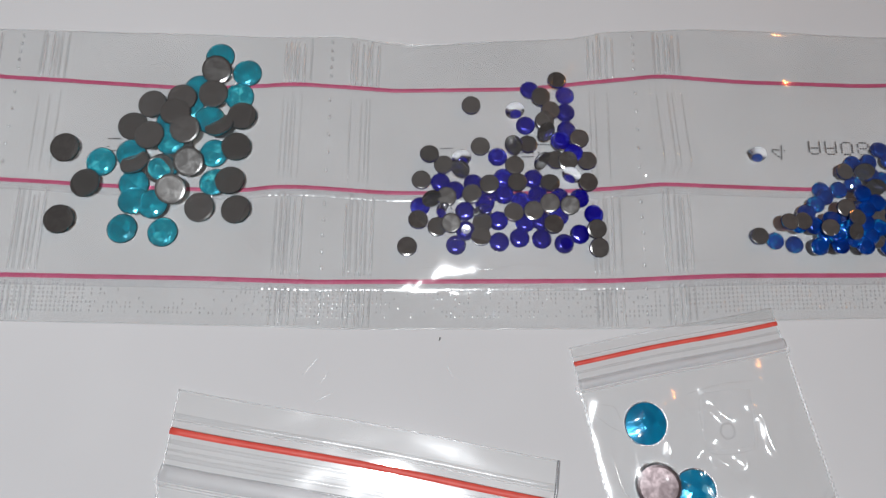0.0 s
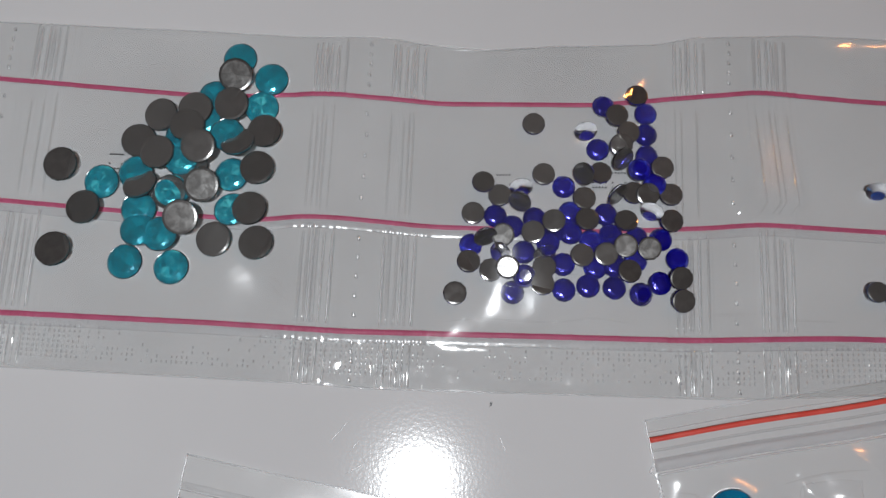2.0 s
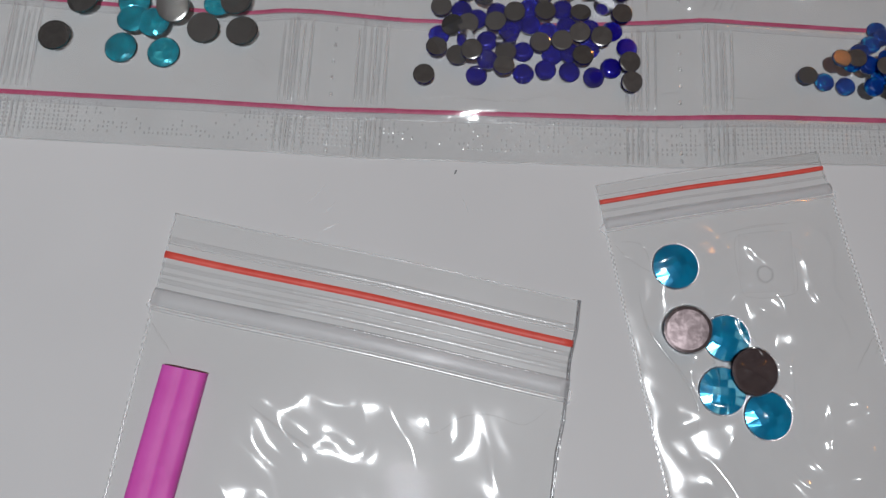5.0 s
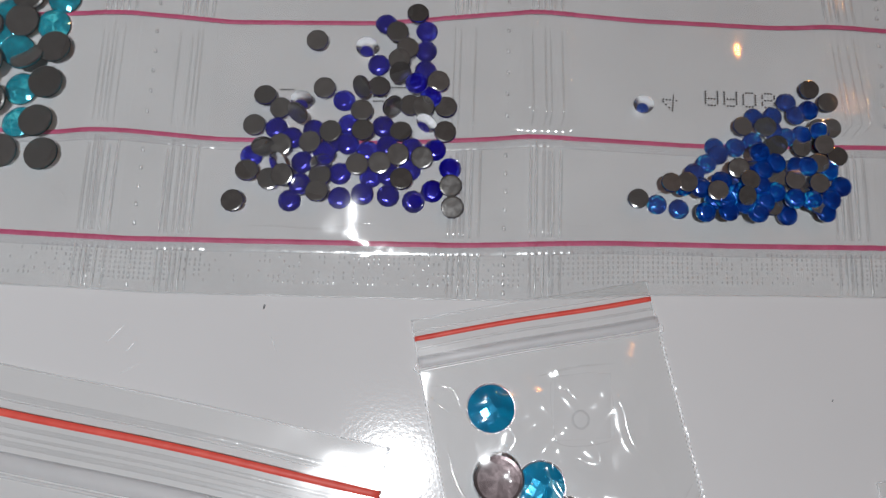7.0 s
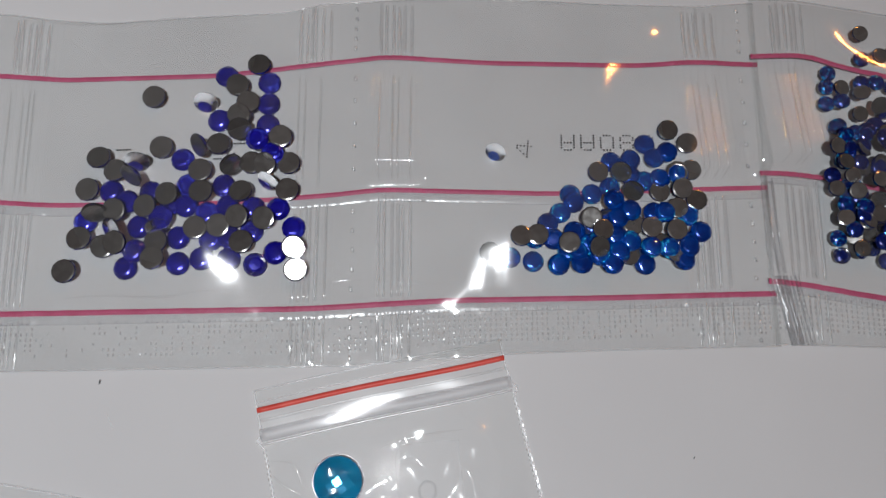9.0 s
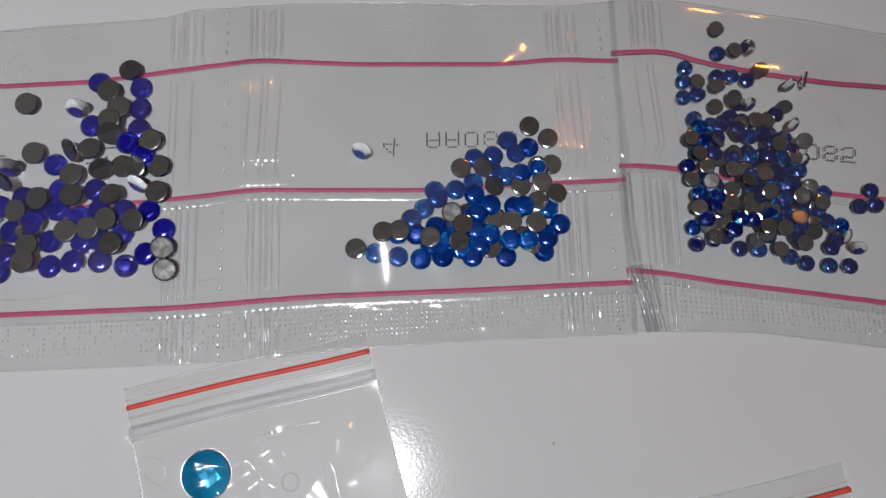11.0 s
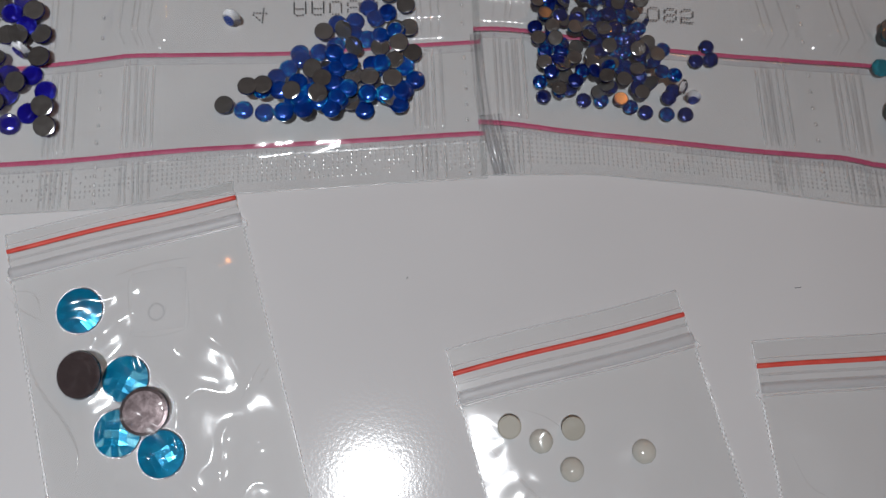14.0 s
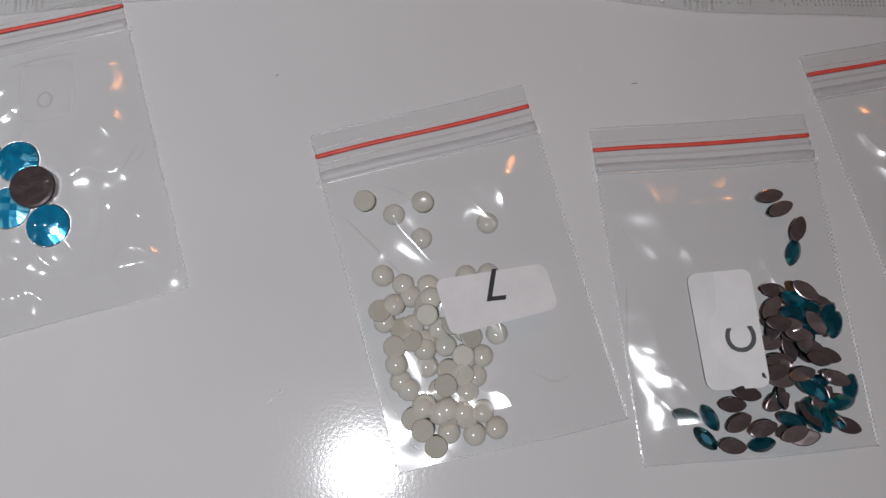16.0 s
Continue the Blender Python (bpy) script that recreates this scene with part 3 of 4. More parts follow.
class Pile:
    """Lays stones into a bag one after another, each on what already lies under it."""

    def __init__(self, kind, r, h, ground, group, up_label, back_label):
        self.kind, self.r, self.h, self.ground, self.group = kind, r, h, ground, group
        self.up_label, self.back_label, self.laid, self.used = up_label, back_label, [], False

    def lay(self, x, y, turned=False, tilt=None, spin=None, way=None, step=0.42, most=3.0):
        z = self.ground
        for px, py, pz in self.laid:
            d = math.hypot(px - x, py - y)
            if d < self.r * 1.75:
                z = max(z, pz + step * self.h * (1 - 0.35 * d / self.r / 1.75))
        z = min(z, self.ground + most)
        self.laid.append((x, y, z))
        lean = tilt if tilt is not None else abs(rnd.gauss(0, 4.0 if not turned else 6.0))
        way = rnd.uniform(0, 360) if way is None else way
        spin = rnd.uniform(0, 360) if spin is None else spin
        lift = self.r * math.sin(radians(lean)) * 0.6 + (self.h if turned else 0.08)
        m = Matrix.Translation(Vector((x, y, z + lift)) * MM) @ Matrix.Rotation(radians(way), 4, "Z") @ Matrix.Rotation(radians(lean), 4, "X") @ Matrix.Rotation(radians(spin - way), 4, "Z")
        if turned:
            m = m @ Matrix.Rotation(math.pi, 4, "X")
        ob = self.kind if not self.used else copy_thing(self.kind, m)
        if not self.used:
            ob.matrix_basis = m
            self.used = True
        tagged(ob, self.back_label if turned else self.up_label, group=self.group)
        return ob


# large teal stones of the first pouch
TEAL_UP = ((-118.6, 41.9), (-111.7, 37.6), (-123.0, 33.4), (-113.1, 31.4), (-124.6, 28.3), (-128.5, 24.5), (-119.3, 25.1), (-127.9, 19.6), (-144.0, 14.5),
(-137.1, 16.5), (-129.1, 13.0), (-117.9, 17.0), (-117.2, 9.8), (-135.6, 9.1), (-135.1, 4.9), (-130.5, 4.1), (-137.3, -1.5), (-128.0, -2.2),)
TEAL_BACK = ((-126.2, 18.3), (-135.6, 14.1), (-129.7, 12.7), (-116.9, 23.6), (-118.7, 37.7), (-119.0, 31.5), (-126.2, 30.2), (-127.2, 26.5), (-133.4, 28.9),
(-137.3, 23.3), (-132.7, 20.6), (-124.4, 22.0), (-111.9, 26.2), (-152.6, 17.7), (-146.6, 9.0), (-151.6, 0.4), (-112.7, 18.5), (-113.4, 10.1), (-120.0,
3.6), (-111.6, 3.3), (-123.0, 14.1), (-126.3, 7.3),)
teal = Pile(stone_kind("teal_gem", dome_mesh(3.55, 1.2, 3, 16, 1.7), TEAL, plate(3.36, 0.06), FOIL, "x", "gem", (0, 0, 0)), 3.55, 1.2, 0.3,
            "teal round gems in the pouch", "teal faceted round acrylic gem lying face up", "round gem turned over, dark mirror foil back showing")
for n in range(max(len(TEAL_UP), len(TEAL_BACK))):
    if n < len(TEAL_UP):
        teal.lay(*TEAL_UP[n])
    if n < len(TEAL_BACK):
        teal.lay(*TEAL_BACK[n], turned=True, tilt=(24 if n in (1, 3) else 12.8 if n > 19 else 13 if n == 4 else None), way=(21 if n > 19 or n == 4 else 200 if n in (1, 3) else None))

# navy stones of the second pouch
NAVY_UP = ((-43.6, 34.4), (-35.1, 33.1), (-35.1, 28.7), (-44.7, 25.2), (-35.0, 24.2), (-51.4, 17.2), (-64.8, 10.7), (-57.1, 10.5), (-61.4, 8.6), (-50.1, 12.0),
(-43.1, 11.9), (-53.0, 8.3), (-69.4, 4.7), (-50.0, 7.8), (-46.0, 6.4), (-42.1, 7.8), (-37.1, 7.4), (-32.4, 7.3), (-59.0, 3.7), (-54.5, 5.5), (-51.3,
1.6), (-45.1, 1.2), (-41.5, 1.7), (-37.3, 2.9), (-29.2, 3.5), (-32.6, -1.3), (-51.1, -3.4), (-46.5, -2.5), (-41.4, -2.6), (-36.3, -3.6), (-61.0,
-4.3), (-58.9, -1.2), (-33.7, 18.2), (-36.7, 21.0),)
NAVY_BACK = ((-37.1, 36.7), (-41.1, 32.2), (-57.7, 29.9), (-38.8, 28.7), (-40.4, 25.8), (-55.5, 19.5), (-44.3, 20.2), (-32.2, 21.6), (-67.4, 17.4), (-64.1, 14.8),
(-47.5, 14.8), (-37.7, 16.4), (-35.1, 16.0), (-30.5, 16.3), (-69.2, 11.0), (-47.0, 10.5), (-39.4, 10.6), (-30.5, 10.9), (-57.5, 7.5), (-53.5, 9.9),
(-63.3, 6.7), (-69.7, 1.3), (-65.3, -0.2), (-55.1, 0.8), (-47.8, 3.4), (-43.3, 3.7), (-39.7, 5.4), (-34.9, 5.2), (-55.4, -2.5), (-38.8, 0.6), (-28.9,
-0.4), (-28.4, -4.7), (-72.1, -5.0), (-62.3, 0.2),)
NAVY_TILT = ((-47.3, 28.8), (-40.0, 22.8), (-47.9, 19.4), (-59.9, 16.7), (-60.3, 13.1), (-41.1, 15.4), (-34.2, 12.8), (-66.6, 5.9), (-63.5, 3.2), (-55.1, 3.6),)
navy = Pile(stone_kind("navy_gem", dome_mesh(2.35, 1.5, 3, 12, 1.1), NAVY, plate(2.18, 0.05), FOIL, "x", "gem", (0, 0, 0)), 2.35, 1.5, 0.3,
            "navy round gems in the pouch", "small navy-blue faceted round gem lying face up", "small round gem turned over, grey foil back showing")
navy_side = Pile(clear_kind("navy_gem", smooth_dome(2.35, 1.5), NAVY, 2.35, FOIL), 2.35, 1.5, 0.3, "navy round gems in the pouch",
                 "clear-domed round gem standing on its edge", "clear-domed round gem on its edge, silver back showing")
for x, y in NAVY_TILT:
    navy_side.lay(x, y, turned=rnd.random() < 0.5, tilt=rnd.uniform(48, 66), way=rnd.uniform(-70, 70))
for n in range(34):
    navy.lay(*NAVY_UP[n])
    stone = navy.lay(*NAVY_BACK[n], turned=True, tilt=(10.0 if n in (30, 31) else None), way=(22 if n in (30, 31) else None))
    if n == 32:  # the stray one lies flat
        stone.matrix_basis = Matrix.Translation(stone.matrix_basis.translation) @ Matrix.Rotation(math.pi, 4, "X")

# bright blue stones of the third pouch
BLUE_UP = ((39.3, 20.4), (36.3, 17.2), (32.5, 16.8), (40.9, 17.5), (43.4, 18.6), (24.3, 10.2), (24.8, 8.5), (28.5, 10.3), (32.1, 11.7), (22.1, 6.3), (19.6,
4.2), (24.4, 2.3), (20.5, 1.0), (16.9, 1.1), (12.4, -2.2), (16.8, -3.0), (21.3, -3.9), (25.5, -3.8), (29.0, -2.2), (31.3, -3.8), (32.6, -1.4), (26.9,
-0.2), (38.0, -3.6), (45.3, -2.9), (48.9, 2.6), (46.1, -0.4), (42.4, -0.7), (46.7, 5.8), (38.9, -0.6), (34.8, 0.5), (32.0, 1.6), (32.6, 5.0), (35.1,
6.4), (32.0, 8.5), (38.8, 12.8), (41.7, 13.2), (35.9, 13.9), (39.9, 6.2), (41.8, 6.2), (45.2, 14.1),)
BLUE_BACK = ((43.8, 23.1), (47.4, 20.4), (47.9, 15.0), (45.0, 14.6), (48.5, 8.9), (29.7, 14.5), (41.6, 10.7), (45.7, 11.1), (44.6, 7.3), (27.5, 4.9), (29.6, 2.6),
(23.2, 0.1), (35.9, 3.9), (39.3, 3.4), (44.1, 2.9), (14.2, 1.4), (17.3, 1.6), (8.5, -1.3),)
BLUE_TILT = ((36.0, 10.4), (33.9, 14.2), (30.4, 5.1), (9.9, 18.7),)
blue = Pile(stone_kind("blue_gem", dome_mesh(2.1, 1.4, 3, 12, 1.0), BLUE, plate(1.95, 0.05), FOIL, "x", "gem", (0, 0, 0)), 2.1, 1.4, 0.3,
            "bright blue round gems in the pouch", "small bright blue faceted round gem lying face up", "small round gem turned over, brown-grey foil back showing")
blue_side = Pile(clear_kind("blue_gem", smooth_dome(2.1, 1.4), BLUE, 2.1, FOIL), 2.1, 1.4, 0.3, "bright blue round gems in the pouch",
                 "clear-domed round gem standing on its edge", "clear-domed round gem on its edge, silver back showing")
for x, y in BLUE_TILT:
    blue_side.lay(x, y, turned=y < 16, tilt=rnd.uniform(50, 62), way=rnd.uniform(-40, 40))
for n in range(26):
    f = rnd.random()
    blue.lay(22 + 25 * f, rnd.uniform(-2, 1 + 13 * f), turned=n % 4 == 0, tilt=abs(rnd.gauss(0, 14)))
for n in range(40):
    blue.lay(*BLUE_UP[n])
    if n % 2 and n // 2 < len(BLUE_BACK):
        blue.lay(*BLUE_BACK[n // 2], turned=True)

# small deep blue stones of the fourth pouch
SMALL_UP = ((83.8, 38.2), (76.7, 35.1), (76.1, 32.2), (75.8, 28.7), (78.5, 29.0), (83.0, 32.9), (85.8, 32.9), (89.2, 32.2), (102.4, 7.9), (112.0, 8.2), (109.3,
5.0), (112.5, 5.2), (75.4, 1.4), (75.9, -1.9), (84.4, -3.0), (88.0, -3.3), (94.2, -4.9), (97.3, -6.2), (101.8, -6.8), (105.8, -7.0), (102.4, -3.3),
(100.7, 1.6), (103.2, 0.6), (77.6, 2.8), (82.4, 0.3), (79.8, 7.1), (76.6, 7.7), (75.0, 13.7), (94.0, 18.5), (93.4, 23.9), (90.6, 15.1), (91.7, 11.7),
(87.6, 15.5), (85.5, 21.2), (82.2, 22.0), (77.6, 21.5), (81.3, 19.5), (80.7, 16.3), (94.1, 9.1), (87.1, 11.2), (96.8, 6.6),)
SMALL_BACK = ((83.7, 43.4), (87.2, 38.6), (78.6, 31.7), (97.5, 17.6), (82.5, 30.8), (77.1, 16.1), (75.8, 19.2), (78.6, 13.5), (78.9, 10.3), (75.5, 11.1), (83.2,
12.5), (76.2, 5.1), (79.1, -0.7), (99.9, 5.3), (95.7, 2.7), (92.8, 0.6), (95.9, 6.6), (88.7, 0.8), (92.0, -3.4), (96.3, -2.5), (85.8, 10.0), (82.6,
5.8), (82.0, 26.4), (91.4, 22.6), (89.0, 22.7), (90.0, 7.7), (95.4, 14.6),)
SMALL_TILT = ((89.9, 39.2), (97.3, 30.8), (100.8, 31.4), (91.4, 33.6), (95.4, 25.4), (97.2, 22.2), (86.7, 26.9), (88.5, 26.6), (85.2, 27.6), (98.4, 14.6), (107.5,
-3.4), (105.4, -1.0),)
small = Pile(stone_kind("small_blue_gem", dome_mesh(1.68, 1.15, 2, 12, 0.85), DEEP, plate(1.55, 0.05), FOIL, "x", "gem", (0, 0, 0)), 1.68, 1.15, 0.9,
             "small blue round gems in the pouch", "tiny deep-blue faceted round gem lying face up", "tiny round gem turned over, brown foil back showing")
for n in range(105):
    f, g = rnd.random(), rnd.random()
    y = 25 - 27 * f
    x = 77 + (14 + 13 * f) * g
    small.lay(x, y, turned=rnd.random() < 0.35, tilt=abs(rnd.gauss(0, 20)))
for n in range(41):
    small.lay(*SMALL_UP[n])
    if n < len(SMALL_BACK):
        small.lay(*SMALL_BACK[n], turned=True, tilt=abs(rnd.gauss(0, 9)))
small_side = Pile(clear_kind("small_blue_gem", smooth_dome(1.68, 1.15), DEEP, 1.68, FOIL), 1.68, 1.15, 0.9, "small blue round gems in the pouch",
                 "clear-domed round gem standing on its edge", "clear-domed round gem on its edge, silver back showing")
for x, y in SMALL_TILT:
    small_side.lay(x, y, turned=rnd.random() < 0.5, tilt=rnd.uniform(50, 66), way=rnd.uniform(-80, 80))

# petrol stones at the edge of the fifth pouch
edge = Pile(stone_kind("far_teal_gem", dome_mesh(2.1, 1.4, 3, 12, 1.0), TEAL, plate(1.95, 0.05), FOIL, "x", "gem", (0, 0, 0)), 2.1, 1.4, 0.9,
            "teal gems in the far pouch", "small teal faceted round gem lying face up", "small round gem turned over, dark foil back showing")
for n in range(26):
    edge.lay(rnd.uniform(149, 168), rnd.uniform(-15, 16 - 8 * (n % 3)), turned=n % 3 == 0)

# ---------------------------------------------------------------- small zip bags


def zip_bag(corners, zip_at, track, label, puff, seed, wrinkle=1.0, creases=(), red=0.95):
    """A clear zip bag on the table: tl, tr, bl, br corners; the red line and its track lie zip_at and track of the way down."""
    tl, tr, bl, br = (Vector((*c, 0)) for c in corners)
    ob = thing("zip_bag", (*((tl + tr + bl + br) / 4).xy, 0), label, "zip bag", "small zip bags on the table")

    def at(u, v, z=0.0):
        p = (tl * (1 - u) + tr * u) * (1 - v) + (bl * (1 - u) + br * u) * v
        return Vector((p.x, p.y, z))

    # straight fold lines that break the film into flat facets
    own = random.Random(int(seed * 31))
    folds = []
    for k in range(int(26 * wrinkle)):
        c, a = at(own.random(), own.uniform(track, 1.0)), own.gauss(1.1, 0.7)
        folds.append((c.x, c.y, math.cos(a), math.sin(a), own.uniform(1.6, 4.5), own.uniform(4, 13), own.uniform(-0.35, 0.6) * wrinkle))

    def crumple(x, y):
        h = 0.0
        for fx, fy, ca, sa, half, long, amp in folds:
            along, off = (x - fx) * ca + (y - fy) * sa, abs((y - fy) * ca - (x - fx) * sa)
            if off < half and abs(along) < long:
                h += amp * (1 - off / half) * (1 - abs(along) / long)
        return h

    def height(u, v):
        edge_u = min(u, 1 - u) * 2
        inside = max(0.0, min(1.0, (v - track) / 0.12)) * max(0.0, min(1.0, (1 - v) / 0.1))
        puffed = math.sin(math.pi / 2 * min(1, edge_u * 1.9)) ** 1.4 * inside
        p = at(u, v)
        big = noise.noise(Vector((p.x * 0.06 + seed, p.y * 0.055, seed)))
        crease = 1 - abs(noise.noise(Vector((p.x * 0.13 + p.y * 0.06, p.y * 0.1 - seed, 2.0)))) * 2.2
        lift = 0.25 * min(1.0, v / (zip_at + 0.02)) * max(0.0, min(1.0, (track + 0.1 - v) / 0.1))
        return 0.35 + lift + puffed * (puff * (0.65 + 0.9 * big) + wrinkle * (0.35 * max(0, crease) ** 2) + crumple(p.x, p.y)) + 0.14 * noise.noise(Vector((p.x * 0.1, p.y * 0.2, 9 + seed))) + (0.1 * noise.noise(Vector((u * 3.2, v * 26, seed))) if v < track + 0.03 else 0.0)

    n = 121
    part("front_film", sheet(n, n, lambda i, j: at(i / (n - 1), j / (n - 1), height(i / (n - 1), j / (n - 1)))), CRINKLE, ob)
    part("back_film", sheet(2, 2, lambda i, j: at(i, j, 0.1)), BAGBACK, ob)
    us = [k / 40 for k in range(41)]

    def across(v, grow=0.0):
        return [at(-grow + u * (1 + 2 * grow), v + 0.002 * math.sin(u * 7 + seed), height(min(1, max(0, u)), v) + 0.05) for u in us]

    part("zip_line", ribbon(across(zip_at), red, 0.25), RED, ob, "red zip line")
    wide = (at(0, track) - at(0, zip_at)).length
    big_bag = red > 1
    span = track - zip_at
    rail_wide = wide * (0.34 if big_bag else 0.4)
    rail = part("zip_track", ribbon(across(track - span * (0.17 if big_bag else 0.22), 0.004), rail_wide, 0.55), TRACK, ob, "milky pressed zip track")
    # shade on the track's upper edge, painted as a darker strip
    part("track_shade", ribbon([p + Vector((0, rail_wide * 0.36, 0.12)) for p in across(track - span * 0.2)], rail_wide * 0.16, 0.12), FOLD_SHADE, rail)
    part("track_lip", ribbon(across(track + span * 0.06), rail_wide * 0.22, 0.2), LIGHT, rail)
    for f, thick_ in ((0.2, 0.9), (0.36, 0.5), (0.5, 1.0)) if big_bag else ((0.32, 0.5),):
        line = across(zip_at + span * f)
        part("track_ridge", ribbon(line, thick_, 0.2), SOFT, rail)
        # each ridge's shaded side is a darker strip of film
        part("ridge_shade", ribbon([p - Vector((0, thick_ * 0.5 + 0.05, 0.03)) for p in line], 0.14, 0.05), SOFT, ob)
    if big_bag:
        part("upper_ridge", ribbon(across(zip_at * 0.62), 1.2, 0.2), SOFT, ob)
        part("upper_shade", ribbon(across(zip_at * 0.74), 0.16, 0.05), SOFT, ob)
    part("top_ridge", ribbon(across(zip_at - 0.02), 0.2, 0.15), LIGHT, ob)
    part("top_rim", ribbon(across(0.0), 0.22, 0.2), LIGHT, ob, "open cut top rim")
    # darker strips at the top rim and bottom fold are painted shade
    part("top_rim_shade", ribbon([p + Vector((0, 0.2, -0.05)) for p in across(0.0)], 0.12, 0.05), FOLD_SHADE, ob)
    part("bottom_fold", ribbon(across(1.0), 0.3, 0.2), LIGHT, ob)
    part("bottom_shade", ribbon([p - Vector((0, 0.2, 0.1)) for p in across(1.0)], 0.12, 0.05), FOLD_SHADE, ob)
    for pts in creases:
        part("crease", ribbon(bend([(x, y, 0.6 + puff * 0.75) for x, y in pts]), rnd.uniform(0.3, 0.8), 0.3, taper=0.85), CREASE, ob, "shiny film crease")
    # crimped side seals
    for u in (0.0, 1.0):
        pts = []
        for k in range(150):
            v = k / 149
            bulge_out = 1.1 * math.exp(-((v - track) / 0.012) ** 2) * (1 if u else -1)
            p = at(u, v)
            zig = 0.16 * (1 if k % 2 else -1) if v > track else 0.05 * math.sin(k)
            pts.append((p.x + bulge_out + zig, p.y, 0.15 + 0.18 * (k % 2)))
        seal = part("side_seal", ribbon(pts, 0.4, 0.25), LIGHT, ob, "crimped side seal")
        # dark dashes paint the shaded sides of the crimps
        marks = bmesh.new()
        long = (at(u, 1) - at(u, track)).length
        for k in range(int(long / 1.25)):
            p = at(u, track + (1 - track) * (k + 0.5) * 1.25 / long, 0.5)
            if rnd.random() < 0.85:
                c = [marks.verts.new(p + Vector((dx * 0.13 + (0.25 if u else -0.25), dy * rnd.uniform(0.25, 0.45), 0.02 * dx))) for dx, dy in ((-1, -1), (1, -1), (1, 1), (-1, 1))]
                marks.faces.new(c)
        part("crimp_band", marks, FOLD_SHADE, seal, "fine crimped band", kind="stuff")
    return ob


CREASES_C = (
    ((59.3, -72.3), (64.1, -77.1), (71.7, -85.5), (74.3, -86.5)),
    ((76.5, -97.0), (78.1, -103.9), (80.1, -110.7)),
    ((66.7, -106.7), (69.9, -114.3), (69.3, -118.4)),
    ((68.5, -118.3), (74.6, -121.0), (75.7, -125.1)),
    ((97.0, -106.5), (101.5, -108.8), (105.0, -107.7)),
    ((67.1, -66.2), (71.5, -67.8), (75.8, -71.2)),
)
CREASES_B = (
    ((-32.2, -40.4), (-29.2, -43.2), (-24.7, -45.6)),
    ((-27.9, -49.1), (-26.3, -55.6), (-23.7, -59.8), (-19.4, -65.2), (-16.8, -70.6), (-17.2, -75.4)),
    ((-14.3, -60.0), (-12.9, -64.8), (-13.3, -69.0)),
    ((-11.5, -37.0), (-4.5, -35.0), (3.2, -33.9)),
    ((-31.4, -39.5), (-27.0, -40.0), (-25.2, -44.8)),
    ((17.2, -55.2), (15.2, -58.6), (13.4, -62.1)),
    ((18.6, -56.4), (17.0, -59.0)),
    ((25.8, -78.6), (26.4, -82.7), (23.2, -85.1)),
)
CREASES_A = (
    ((-121.6, -59.9), (-117.0, -65.6)),
    ((-72.0, -75.5), (-66.3, -77.8), (-61.1, -74.6), (-55.6, -73.9), (-49.3, -75.4), (-44.7, -72.2)),
    ((-101.0, -74.4), (-94.6, -78.6), (-86.2, -83.0)),
)
CREASES_D = (
    ((118.2, -77.0), (120.6, -82.5), (125.6, -85.8)),
    ((123.4, -105.9), (125.2, -110.5), (127.9, -111.7)),
    ((118.1, -89.6), (117.1, -102.2)),
)
BAG_A = ((-120.9, -37.2), (-38.7, -51.1), (-134.0, -155.0), (-54.0, -168.0))
BAG_B = ((-35.6, -27.2), (10.1, -17.7), (-19.3, -96.7), (27.3, -85.9))
BAG_C = ((52.9, -54.1), (99.9, -44.3), (69.8, -125.2), (116.2, -116.9))
BAG_D = ((114.0, -55.2), (161.7, -53.9), (118.7, -126.5), (166.3, -124.7))
BAG_E = ((162.9, -40.2), (210.0, -33.0), (180.0, -116.0), (226.0, -108.0))
zip_bag(BAG_A, 0.072, 0.16, "large clear zip bag with a red line, holding a magenta stick", 3.4, 1.0, 1.3, CREASES_A, 1.4)
zip_bag(BAG_B, 0.05, 0.132, "crinkled clear zip bag with a red line, holding big aqua gems", 3.8, 2.0, 1.9, CREASES_B)
zip_bag(BAG_C, 0.067, 0.15, "crinkled clear zip bag with a red line, full of cream pearls", 2.2, 3.0, 0.7, CREASES_C)
zip_bag(BAG_D, 0.068, 0.145, "clear zip bag with a red line, holding petrol pointed gems", 2.3, 4.0, 0.6, CREASES_D)
zip_bag(BAG_E, 0.058, 0.135, "clear red-lined zip bag half under its neighbour", 2.4, 5.0, 1.0)

# the large bag's side is lifted: its shadow line is painted as a grey strip
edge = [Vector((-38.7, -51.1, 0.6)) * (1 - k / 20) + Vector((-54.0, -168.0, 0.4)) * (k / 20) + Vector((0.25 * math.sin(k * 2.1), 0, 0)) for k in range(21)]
part("lifted_edge", ribbon([tuple(p) for p in edge], 0.75, 0.3), EDGE_SHADOW, bpy.data.objects["zip_bag"], "grey strip painted as the lifted side's shadow line")

# big chequer-cut stones
big = Pile(stone_kind("large_gem", checker_mesh(4.75, 1.4, 3), AQUA, plate(4.5, 0.08), PLUM, "x", "gem", (0, 0, 0)), 4.75, 1.37, 0.3,
           "large aqua gems in the zip bag", "large aqua chequer-cut round gem lying face up", "large round gem turned over, plum-grey foil back showing")
for x, y, spin in ((-19.6, -43.3, 12), (-9.9, -57.1, 40), (-11.0, -67.3, 65), (-2.5, -71.5, 8)):
    big.lay(x, y, spin=spin, step=0.3)
big.lay(-18.1, -56.0, turned=True, tilt=9, way=-58)
big.lay(-5.4, -63.4, turned=True, tilt=4.2, way=70)

